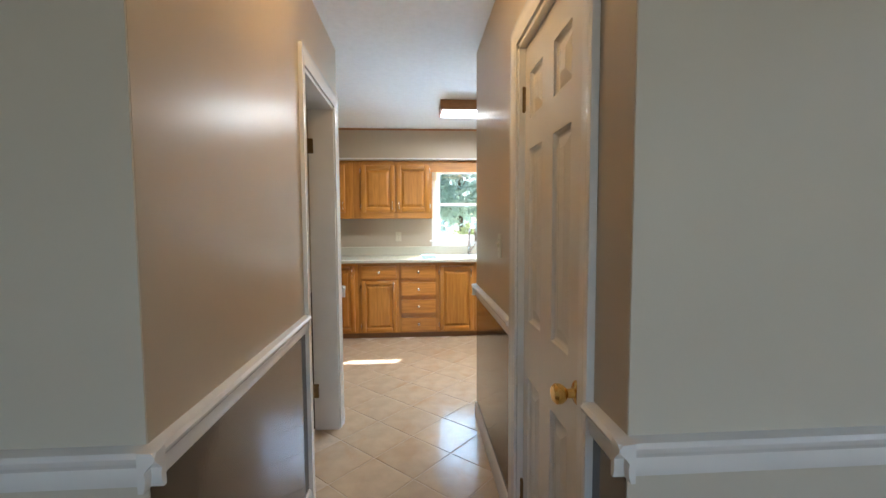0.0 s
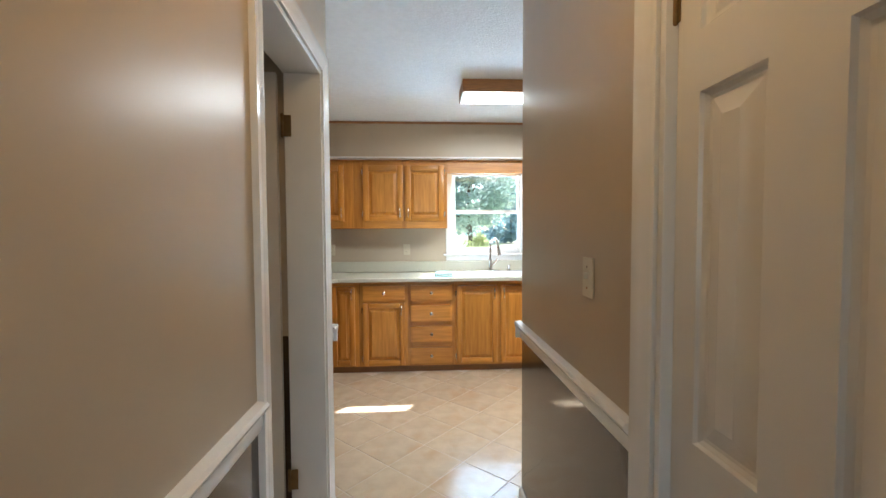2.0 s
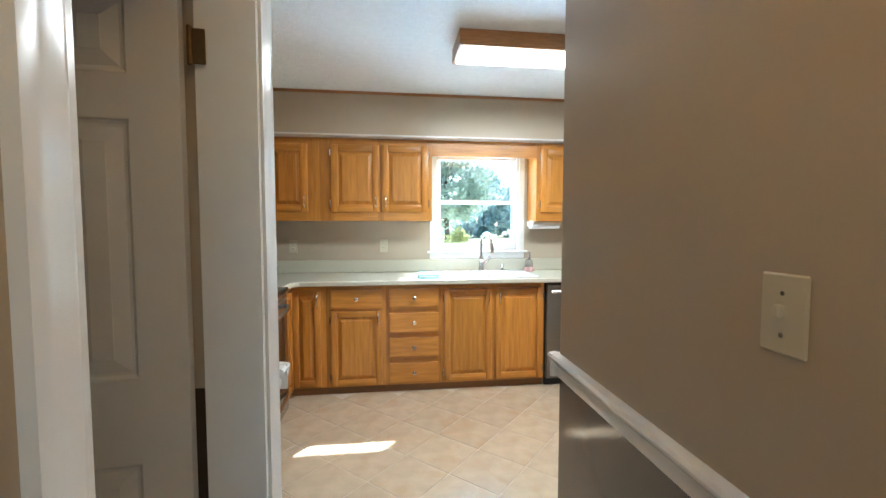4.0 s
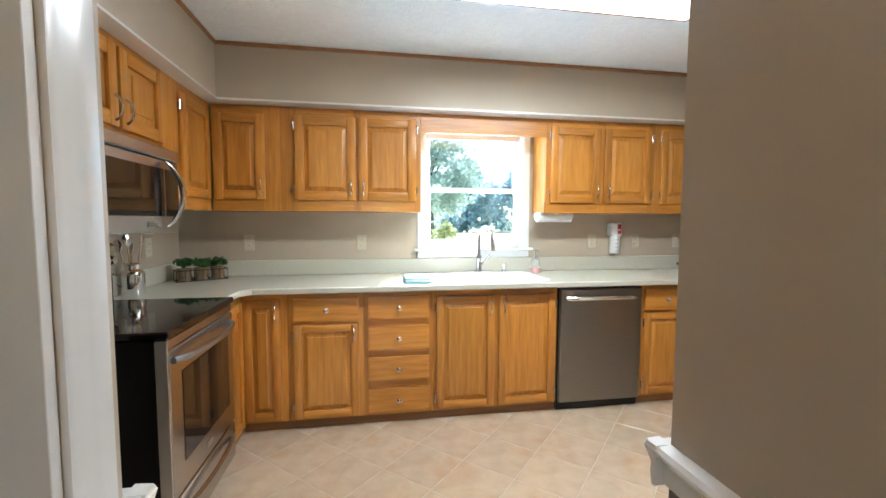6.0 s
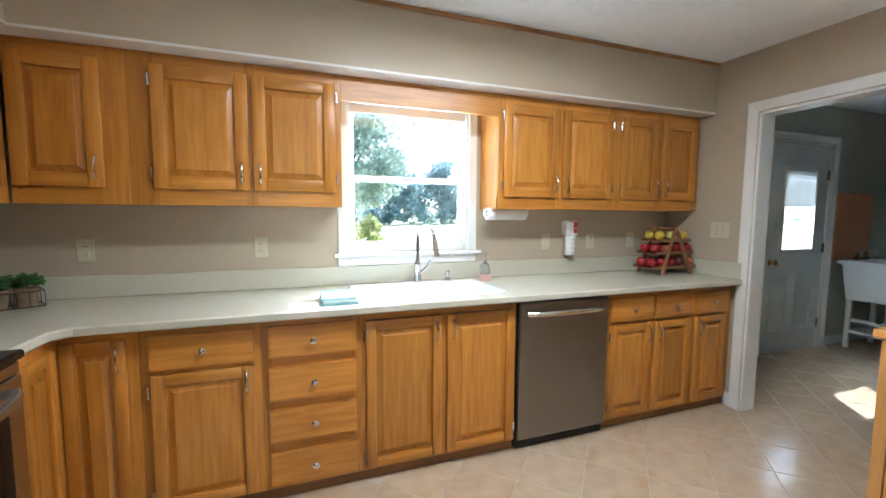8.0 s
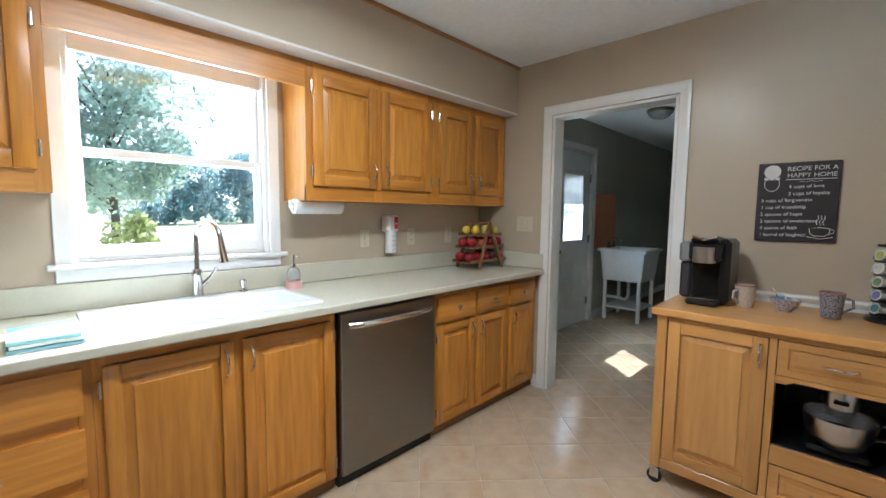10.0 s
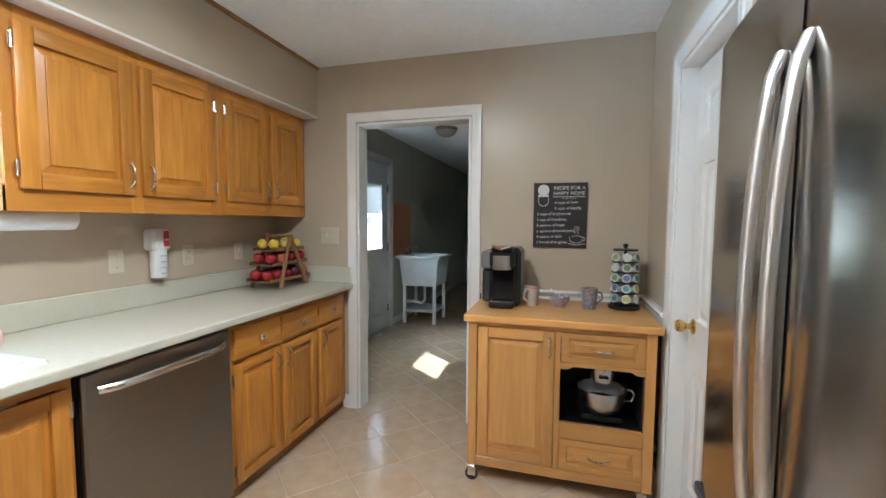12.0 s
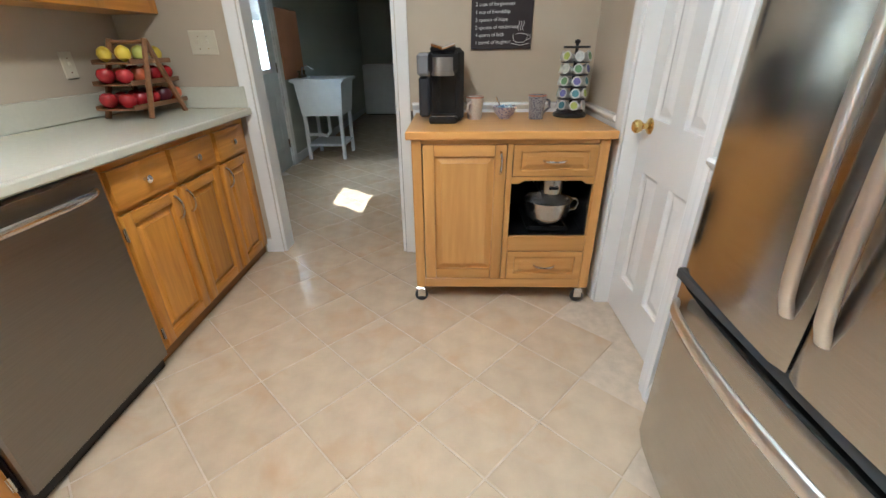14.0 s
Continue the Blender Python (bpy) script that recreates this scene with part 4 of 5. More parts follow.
# ---- hall lamp ----
_hl = thing("ceiling_light", pose(0.18, 1.66, 2.42), "small lit hall ceiling light with a warm bulb", "ceiling light")
part("canopy", lathe([(0.0, -0.025), (0.05, -0.025), (0.06, -0.012), (0.06, 0.0), (0.0, 0.0)], seg=20), BRASS, _hl, "brass canopy")
part("bulb", lathe([(0.0, -0.062), (0.012, -0.060), (0.022, -0.050), (0.020, -0.038), (0.012, -0.026), (0.0, -0.026)], seg=16), mat("warm_bulb", (0.9, 0.8, 0.6), 0.4, emit=((1.0, 0.66, 0.32), 6.0)), _hl, "glowing warm bulb")


# ---- switches and outlets ----
def plate(m, label, kind, gang=1):
    ob = thing("wall_plate", m, label, "switch" if kind == 'switch' else "outlet", "wall plates")
    w = 0.072 * gang if gang > 1 else 0.072
    part("cover", boxes([(-w / 2, w / 2, -0.006, 0.0, -0.058, 0.058)], 0.003), PLASTW, ob)
    for g in range(gang):
        x = (g - (gang - 1) / 2) * 0.046
        if kind == 'switch':
            part("toggle", boxes([(x - 0.005, x + 0.005, -0.018, -0.005, -0.004, 0.014)], 0.002), PLASTW, ob)
            for z in (-0.03, 0.03):
                part("screw", lathe([(0.0035, -0.0075), (0.0035, -0.0055)], (x, 0, z), 8, 'y'), CHROME, ob)
        else:
            for z in (-0.02, 0.02):
                r = part("receptacle", boxes([(x - 0.016, x + 0.016, -0.009, -0.005, z - 0.014, z + 0.014)], 0.003), PLASTW, ob)
                for dx in (-0.006, 0.006):
                    part("slot", boxes([(x + dx - 0.001, x + dx + 0.001, -0.0096, -0.0088, z - 0.004, z + 0.006)], 0), BLACKP, r, soft=False)
    return ob


plate(pose(HE, 2.166, 1.206, 0, 0, -90), "ivory toggle switch plate on the hall wall", 'switch')
for _x, _k, _l in ((-0.80, 'outlet', "ivory outlet above the worktop"), (0.002, 'outlet', "ivory outlet above the worktop"), (1.888, 'switch', "ivory toggle switch plate above the worktop"),
                   (2.285, 'outlet', "ivory outlet above the worktop"), (2.67, 'switch', "ivory toggle switch plate above the worktop")):
    plate(pose(_x, YW, 1.148), _l, _k)
plate(pose(3.05, 5.035, 1.24, 0, 0, -90), "ivory double toggle switch plate beside a doorway", 'switch', 2)
plate(pose(-1.27, 5.08, 1.145, 0, 0, 90), "ivory outlet above the worktop", 'outlet')


# ---- sink and taps ----
def sink():
    ob = thing("kitchen_sink", pose(0.47, 4.93, CT), "white enamel double-bowl drop-in sink", "sink")
    w, d = 0.82, 0.475
    bm = bmesh.new()

    def ring(x0, x1, y0, y1, z, r, n=5):
        vs = []
        for cx, cy, a0 in ((x1 - r, y1 - r, 0), (x0 + r, y1 - r, 90), (x0 + r, y0 + r, 180), (x1 - r, y0 + r, 270)):
            for k in range(n):
                a = radians(a0 + 90 * k / (n - 1))
                vs.append(bm.verts.new((cx + r * math.cos(a), cy + r * math.sin(a), z)))
        return vs

    def bridge(a, b):
        for i in range(len(a)):
            j = (i + 1) % len(a)
            bm.faces.new((a[i], a[j], b[j], b[i]))

    o1, o2, o3 = ring(0, w, 0, d, 0.001, 0.03), ring(0.004, w - 0.004, 0.004, d - 0.004, 0.010, 0.03), ring(0.02, w - 0.02, 0.02, d - 0.02, 0.012, 0.03)
    bridge(o1, o2)
    bridge(o2, o3)
    for x0, x1 in ((0.035, 0.40), (0.42, w - 0.035)):
        rows = [ring(x0, x1, 0.035, d - 0.10, 0.012, 0.04), ring(x0 + 0.006, x1 - 0.006, 0.041, d - 0.106, 0.006, 0.04), ring(x0 + 0.015, x1 - 0.015, 0.05, d - 0.115, -0.14, 0.05), ring(x0 + 0.04, x1 - 0.04, 0.075, d - 0.14, -0.155, 0.04)]
        for a, b in zip(rows, rows[1:]):
            bridge(a, b)
        bm.faces.new(rows[-1])
        rows[0][0].tag = True
    # deck between the rim and the bowls
    eps = 0.0121
    for x0, x1, y0, y1 in ((0.02, 0.036, 0.02, d - 0.02), (0.399, 0.421, 0.02, d - 0.02), (w - 0.036, w - 0.02, 0.02, d - 0.02), (0.036, 0.399, 0.02, 0.036), (0.421, w - 0.036, 0.02, 0.036), (0.036, 0.399, d - 0.101, d - 0.02), (0.421, w - 0.036, d - 0.101, d - 0.02)):
        bm.faces.new([bm.verts.new(c) for c in ((x0, y0, eps), (x1, y0, eps), (x1, y1, eps), (x0, y1, eps))])
    for x0, x1 in ((0.035, 0.40), (0.42, w - 0.035)):
        for cx, cy, sx, sy in ((x0, 0.035, 1, 1), (x1, 0.035, -1, 1), (x0, d - 0.10, 1, -1), (x1, d - 0.10, -1, -1)):
            fan = [bm.verts.new((cx, cy, eps - 0.0003))]
            for k in range(6):
                a = radians(90 * k / 5)
                fan.append(bm.verts.new((cx + sx * (0.04 - 0.04 * math.cos(a)), cy + sy * (0.04 - 0.04 * math.sin(a)), eps - 0.0003)))
            for k in range(1, 6):
                bm.faces.new((fan[0], fan[k], fan[k + 1]))
    part("basin", bm, PORCELAIN, ob)
    for x in (0.22, 0.60):
        part("drain", lathe([(0.0, 0.0), (0.02, 0.0), (0.038, 0.003), (0.042, 0.001), (0.042, 0.0)][::-1], (x, 0.18, -0.153), 18), CHROME, ob, "steel drain")
    return ob


sink()


def faucet():
    ob = thing("faucet", pose(0.895, 5.385, CT + 0.012), "brushed nickel gooseneck pull-down kitchen faucet", "faucet")
    part("deck_plate", lathe([(0.0, 0.0), (0.11, 0.0), (0.11, 0.004), (0.10, 0.007), (0.0, 0.007)], seg=28), CHROME, ob, m=Matrix.Diagonal((1, 0.28, 1, 1)))
    part("body", lathe([(0.0, 0.006), (0.026, 0.006), (0.024, 0.02), (0.021, 0.10), (0.024, 0.115), (0.018, 0.13), (0.0, 0.13)], seg=20), CHROME, ob)
    pts = [(0, 0, 0.12), (0, 0, 0.24)] + [(0.0 + 0.028 * (1 - math.cos(a)), -0.075 * (1 - math.cos(a)), 0.27 + 0.075 * math.sin(a)) for a in [math.pi * k / 12 for k in range(13)]]
    part("spout", tube(pts, 0.012, 12), CHROME, ob)
    e = pts[-1]
    part("spray_head", tube([(e[0], e[1], e[2] + 0.005), (e[0] + 0.004, e[1] - 0.01, e[2] - 0.05), (e[0] + 0.008, e[1] - 0.018, e[2] - 0.10)], [0.013, 0.016, 0.020], 14), CHROME, ob)
    part("lever", tube([(0.018, -0.008, 0.055), (0.05, -0.02, 0.09), (0.075, -0.028, 0.135)], [0.010, 0.009, 0.007], 10), CHROME, ob)
    return ob


faucet()
_sp = thing("air_gap", pose(1.095, 5.385, CT + 0.012), "small chrome deck cap beside the faucet", "sink fitting")
part("base", lathe([(0.0, 0), (0.022, 0), (0.020, 0.012), (0.012, 0.018), (0.012, 0.03), (0.0, 0.03)], seg=16), CHROME, _sp)
part("cap", lathe([(0.0, 0.03), (0.016, 0.03), (0.018, 0.055), (0.010, 0.062), (0.0, 0.062)], seg=16), CHROME, _sp)


def soap():
    ob = thing("soap_dispenser", pose(1.345, 5.36, CT), "clear glass soap pump in a pink holder", "soap dispenser")
    part("holder", lathe([(0.0, 0), (0.042, 0), (0.044, 0.006), (0.043, 0.042), (0.038, 0.044), (0.036, 0.01), (0.0, 0.01)], seg=22), mat("pink_soap_holder", (0.72, 0.45, 0.42), 0.4), ob, "pale pink holder")
    part("bottle", lathe([(0.0, 0.011), (0.033, 0.011), (0.034, 0.085), (0.026, 0.105), (0.013, 0.115), (0.0, 0.115)], seg=20), mat("clear_bottle", (0.9, 0.92, 0.92), 0.05, trans=0.85), ob, "clear glass bottle")
    bm = lathe([(0.0, 0.115), (0.014, 0.115), (0.014, 0.13), (0.006, 0.135), (0.006, 0.165), (0.010, 0.168), (0.010, 0.178), (0.0, 0.178)], seg=14)
    add_tube(bm, [(0, 0, 0.172), (0.012, -0.03, 0.172), (0.013, -0.034, 0.160)], 0.005, 8)
    part("pump", bm, CHROME, ob, "chrome pump")
    return ob


soap()


# folded cloth on the sink edge
def cloth():
    ob = thing("dish_cloth", pose(0.375, 4.90, CT + 0.001), "folded light blue and white dish cloth on the worktop", "cloth")
    for k, (a, b, z, m_) in enumerate(((-0.085, 0.085, 0.0, mat("blue_terry", (0.30, 0.58, 0.66), 0.9, bump=0.6, bump_scale=250)), (-0.08, 0.085, 0.014, mat("pale_terry", (0.70, 0.80, 0.80), 0.9, bump=0.6, bump_scale=250)), (-0.082, 0.078, 0.026, bpy.data.materials["blue_terry"]))):
        bm = bmesh.new()
        n = 12
        g = [[None] * (n + 1) for _ in range(n + 1)]
        for i in range(n + 1):
            for j in range(n + 1):
                x, y = a + (b - a) * i / n, 0.02 + 0.21 * j / n
                h = 0.013 + 0.004 * noise.noise((x * 20, y * 20, k * 3.1))
                edge = min(i, n - i, j, n - j) / 2
                g[i][j] = bm.verts.new((x + 0.004 * noise.noise((y * 18, k, 0)), y, z + h * min(1, 0.55 + edge * 0.45)))
        for i in range(n):
            for j in range(n):
                bm.faces.new((g[i][j], g[i + 1][j], g[i + 1][j + 1], g[i][j + 1]))
        ex = bmesh.ops.extrude_face_region(bm, geom=list(bm.faces))
        bmesh.ops.translate(bm, verts=[v for v in ex["geom"] if isinstance(v, bmesh.types.BMVert)], vec=(0, 0, -0.010))
        part("fold", bm, m_, ob)
    return ob


cloth()

# ---- under the wall cabinet ----
_pt = thing("paper_towel_holder", pose(1.478, 5.335, 1.345), "white paper towel roll under the wall cabinet", "paper towel")
part("roll", lathe([(0.018, -0.14), (0.037, -0.14), (0.039, -0.137), (0.039, 0.137), (0.037, 0.14), (0.018, 0.14)], seg=28, axis='x', cap=False), mat("paper_towel", (0.85, 0.86, 0.87), 0.9, bump=0.3, bump_scale=200), _pt)
part("bracket", boxes([(-0.160, -0.150, -0.012, 0.012, -0.01, 0.030), (0.150, 0.160, -0.012, 0.012, -0.01, 0.030), (-0.160, 0.160, -0.012, 0.012, 0.026, 0.0305)], 0.002), PLASTWH, _pt)
part("rod", lathe([(0.012, -0.152), (0.012, 0.152)], seg=12, axis='x'), PLASTWH, _pt)

_cd = thing("cup_dispenser", pose(2.07, 5.445, 1.05), "white wall-mounted cup dispenser with a red label", "cup dispenser")
part("tube", lathe([(0.0, 0.0), (0.036, 0.0), (0.038, 0.004), (0.038, 0.15), (0.0, 0.15)], seg=22), PLASTWH, _cd)
part("holder", boxes([(-0.05, 0.05, -0.032, 0.0445, 0.14, 0.25)], 0.012, ), PLASTWH, _cd)
part("label_patch", boxes([(0.005, 0.038, -0.0335, -0.0315, 0.16, 0.24)], 0.001), mat("red_label", (0.50, 0.03, 0.04), 0.4), _cd, "red printed label")
part("label_bar", boxes([(0.010, 0.033, -0.0345, -0.0333, 0.19, 0.20)], 0), PLASTWH, _cd, soft=False)
for _z in (0.02, 0.05, 0.08, 0.11):
    part("label_bar", boxes([(-0.018, 0.012, -0.0405, -0.036, _z, _z + 0.006)], 0.001), mat("grey_print", (0.45, 0.50, 0.60), 0.5), _cd, "grey printed bar")

# ---- fruit stand ----
FRUITWOOD = oak("fruit_stand_wood", (0.17, 0.075, 0.03), (0.30, 0.14, 0.06), 'x', 0.5)


def fruit_stand():
    fx, fy = 2.80, 5.27
    ob = thing("fruit_stand", pose(fx, fy, CT), "three-tier wooden fruit stand in the worktop corner", "fruit stand")
    for sy in (-0.095, 0.095):
        for sx in (-1, 1):
            part("leg", tube([(sx * 0.14, sy * 1.15, 0.0), (sx * 0.0, sy * 0.9, 0.345)], 0.011, 6, 1.5), FRUITWOOD, ob)
    part("crossbar", tube([(0, -0.10, 0.335), (0, 0.10, 0.335)], 0.009, 8), FRUITWOOD, ob)
    tiers = ((0.212, 0.045), (0.182, 0.150), (0.148, 0.240))
    for hw, z in tiers:
        t = part("tray", boxes([(-hw, hw, -0.085, 0.085, z, z + 0.008)], 0.002), FRUITWOOD, ob)
        part("tray_lip", boxes([(-hw, hw, -0.093, -0.0855, z, z + 0.022)], 0.002), FRUITWOOD, t)
        part("tray_lip", boxes([(-hw, hw, 0.0855, 0.093, z, z + 0.022)], 0.002), FRUITWOOD, t)
    red = mat("red_apple_skin", (0.38, 0.02, 0.025), 0.25, var=0.35, scale=18)
    dark = mat("dark_plum_skin", (0.09, 0.012, 0.02), 0.3, var=0.35, scale=18)
    orange = mat("orange_red_skin", (0.55, 0.13, 0.05), 0.3, var=0.3, scale=18)
    yellow = mat("yellow_lemon_skin", (0.72, 0.52, 0.05), 0.4, var=0.15, bump=0.2, bump_scale=160)
    green = mat("yellow_green_skin", (0.58, 0.60, 0.14), 0.35, var=0.2)
    apple = [(0.0, 0.004), (0.012, 0.0), (0.026, 0.008), (0.036, 0.026), (0.037, 0.042), (0.030, 0.058), (0.018, 0.065), (0.007, 0.060), (0.0, 0.055)]
    lemon = [(0.0, 0.0), (0.010, 0.004), (0.025, 0.016), (0.030, 0.034), (0.025, 0.052), (0.011, 0.064), (0.0, 0.068)]
    rng = random.Random(4)
    rows = [(tiers[0], [red, red, red, dark, orange], apple, "apple"), (tiers[1], [red, orange, red, red], apple, "apple"), (tiers[2], [yellow, green, yellow], lemon, "lemon")]
    for (hw, z), mats, prof, nm in rows:
        n = len(mats)
        for r, y in enumerate((-0.045, 0.045)):
            for i, m_ in enumerate(mats):
                x = (i - (n - 1) / 2) * (2 * (hw - 0.035) / max(1, n - 1))
                f = thing(nm, pose(fx + x, fy + y, CT + z + 0.009), {"apple": "glossy red apple on the fruit stand", "lemon": "yellow lemon on the fruit stand"}[nm] if m_ in (red, yellow) else ("dark red plum-coloured apple on the fruit stand" if m_ is dark else ("orange-red apple on the fruit stand" if m_ is orange else "yellow-green lemon on the fruit stand")), nm, "fruit on the stand")
                k = 0.92 + 0.16 * rng.random()
                part("skin", lathe([(a * k, b * k) for a, b in prof], seg=18), m_, f, m=pose(0, 0, 0, 0, 0, rng.random() * 360))
                if nm == "apple":
                    part("stem", tube([(0, 0, 0.054 * k), (0.002, 0.001, 0.066 * k), (0.005, 0.002, 0.075 * k)], 0.0015, 5), BARKB, f)
    return ob


BARKB = mat("fruit_stem", (0.12, 0.07, 0.03), 0.8)
fruit_stand()


# ---- herb basket ----
def herbs():
    ob = thing("herb_planter", pose(-1.05, 5.28, CT, 0, 0, 32), "wire basket with three potted green herbs", "planter")
    wire = mat("rusty_wire", (0.09, 0.05, 0.03), 0.6, 0.6, var=0.3)
    bm = bmesh.new()
    for z in (0.006, 0.075):
        add_tube(bm, [(-0.15, -0.05, z), (0.15, -0.05, z), (0.15, 0.05, z), (-0.15, 0.05, z), (-0.15, -0.05, z)], 0.003, 6)
    for x in [-0.15 + 0.3 * k / 6 for k in range(7)]:
        for y in (-0.05, 0.05):
            add_tube(bm, [(x, y, 0.003), (x, y, 0.078)], 0.002, 5)
        add_tube(bm, [(x, -0.05, 0.004), (x, 0.05, 0.004)], 0.002, 5)
    part("basket", bm, wire, ob, "brown wire basket")
    burlap = mat("burlap_pot", (0.26, 0.19, 0.12), 0.9, var=0.25, scale=40, bump=0.6, bump_scale=150)
    rng = random.Random(6)
    for x in (-0.098, 0.0, 0.098):
        p = part("pot", lathe([(0.0, 0.006), (0.034, 0.006), (0.043, 0.075), (0.044, 0.088), (0.038, 0.088), (0.036, 0.075), (0.0, 0.075)], (x, 0, 0), 18), burlap, ob, "brown burlap pot")
        clumps = [(x + 0.04 * rng.uniform(-1, 1), 0.035 * rng.uniform(-1, 1), 0.105 + 0.03 * rng.random(), 0.028, 42) for _ in range(14)]
        me = leaves(clumps, 0.011, rng)
        me.materials.append(HERB)
        f = new("foliage", me)
        f.parent = ob
        f["label"] = "small dense green leaves"
    return ob


HERB = mat("herb_leaves", (0.045, 0.13, 0.03), 0.5, var=0.45, scale=30)


def leaves(clumps, size, rng):
    verts, faces = [], []
    for cx, cy, cz, r, n in clumps:
        for _ in range(n):
            d = Vector((rng.gauss(0, 1), rng.gauss(0, 1), rng.gauss(0, 1))).normalized() * r * rng.random() ** 0.4
            c = Vector((cx, cy, cz)) + Vector((d.x, d.y, d.z * 0.75))
            a = Vector((rng.gauss(0, 1), rng.gauss(0, 1), rng.gauss(0, 1))).normalized()
            b = a.orthogonal().normalized()
            s = size * (0.6 + 0.8 * rng.random())
            k = len(verts)
            verts += [c - a * s, c + b * s * 0.5, c + a * s, c - b * s * 0.5]
            faces.append((k, k + 1, k + 2, k + 3))
    me = bpy.data.meshes.new("foliage")
    me.from_pydata(verts, [], faces)
    return me


herbs()


# ---- utensil can ----
def utensils():
    ob = thing("utensil_can", pose(-1.195, 4.76, CT), "small stainless milk can holding kitchen utensils", "utensil holder")
    part("can", lathe([(0.0, 0.0), (0.054, 0.0), (0.056, 0.004), (0.056, 0.115), (0.050, 0.128), (0.036, 0.138), (0.036, 0.160), (0.041, 0.166), (0.039, 0.168), (0.033, 0.162), (0.033, 0.02), (0.0, 0.02)], seg=26), CHROME, ob)
    part("bail", tube([(0.05, -0.03, 0.125)] + [(0.062 * math.cos(a) + 0.0, -0.045 + 0.0 * a, 0.085 + 0.045 * math.sin(a)) for a in [0.3 - k * 0.32 for k in range(12)]], 0.003, 6), CHROME, ob, "wire bail handle")
    for k, (dx, dy, h, kind) in enumerate(((-0.04, -0.02, 0.30, 'spoon'), (0.0, -0.03, 0.34, 'spoon'), (0.03, 0.02, 0.33, 'ladle'), (-0.02, 0.03, 0.28, 'spoon'))):
        u = thing("utensil", pose(-1.195, 4.76, CT), "metal cooking spoon standing in the can" if kind == 'spoon' else "metal ladle standing in the can", "utensil", "utensils in the can")
        part("shaft", tube([(dx * 0.2, dy * 0.2, 0.022), (dx * 1.1, dy * 1.1, h * 0.78)], 0.004, 7), CHROME, u)
        part("bowl", lathe([(0.0, -0.035), (0.014, -0.028), (0.024, -0.006), (0.024, 0.010), (0.012, 0.032), (0.0, 0.036)], seg=14), CHROME, u, m=pose(dx * 1.3, dy * 1.3, h * 0.88, dy * 300, dx * 300, k * 50) @ Matrix.Diagonal((1, 0.35, 1, 1)))
    return ob


utensils()

# ---- on the coffee cart ----
TOPZ = 0.881


def coffee_maker():
    ob = thing("coffee_maker", pose(2.68, 3.868, TOPZ, 0, 0, -90), "black and silver single-cup coffee maker on the cart", "coffee maker")
    w = 0.215
    bm = boxes([(0.055, w, 0.02, 0.26, 0.0, 0.325)], 0.02)
    part("body", bm, BLACKP, ob)
    part("base", boxes([(0.05, w - 0.03, -0.045, 0.03, 0.0, 0.03)], 0.008), BLACKP, ob)
    part("drip_tray", boxes([(0.06, w - 0.045, -0.04, 0.02, 0.030, 0.036)], 0.003), CHROME, ob, "chrome drip tray")
    hd = part("head", boxes([(0.052, w - 0.028, -0.055, 0.03, 0.215, 0.318)], 0.018), BLACKP, ob)
    part("head_front", lathe([(0.0, 0.0), (0.050, 0.0), (0.052, 0.006), (0.052, 0.075), (0.0, 0.075)], (0.118, -0.03, 0.212), 24), STEEL, hd, "silver brew head")
    part("lid", boxes([(0.06, w - 0.036, -0.058, 0.10, 0.312, 0.330)], 0.008), BLACKP, ob, "black lid")
    part("lid_handle", tube([(0.066, 0.05, 0.330), (0.072, -0.05, 0.338), (0.118, -0.085, 0.322), (0.164, -0.05, 0.338), (0.170, 0.05, 0.330)], 0.007, 8), CHROME, ob)
    part("splash_panel", boxes([(0.062, w - 0.04, 0.017, 0.021, 0.04, 0.21)], 0.001), GLASSBLK, ob)
    part("water_tank", boxes([(0.0, 0.052, 0.03, 0.23, 0.02, 0.205)], 0.012), mat("smoked_tank", (0.05, 0.05, 0.055), 0.12, spec=0.6), ob, "smoked water tank")
    part("tank_lid", boxes([(-0.004, 0.056, 0.01, 0.24, 0.206, 0.305)], 0.012), mat("tank_grey", (0.22, 0.22, 0.23), 0.25), ob, "grey tank top")
    return ob


coffee_maker()


def mug(x, y, label, body_mat, inner_mat, r=0.040, h=0.098, handle=None, cat="mug"):
    ob = thing("mug", pose(x, y, TOPZ), label, cat)
    part("body", lathe([(0.0, 0.0), (r * 0.74, 0.0), (r * 0.78, 0.004), (r, h), (r * 0.93, h), (r * 0.72, 0.01), (0.0, 0.009)], seg=26), body_mat, ob)
    part("rim", lathe([(r * 0.925, h - 0.012), (r * 1.003, h - 0.003), (r * 0.998, h + 0.002), (r * 0.93, h + 0.002)], seg=26, cap=False), inner_mat, ob, "coloured rim")
    if handle:
        c = Vector((math.cos(handle), math.sin(handle), 0))
        part("handle", tube([c * r * 0.9 + Vector((0, 0, h * 0.82)), c * (r + 0.026) + Vector((0, 0, h * 0.75)), c * (r + 0.030) + Vector((0, 0, h * 0.45)), c * r * 0.8 + Vector((0, 0, h * 0.22))], 0.006, 8), body_mat, ob)
    return ob


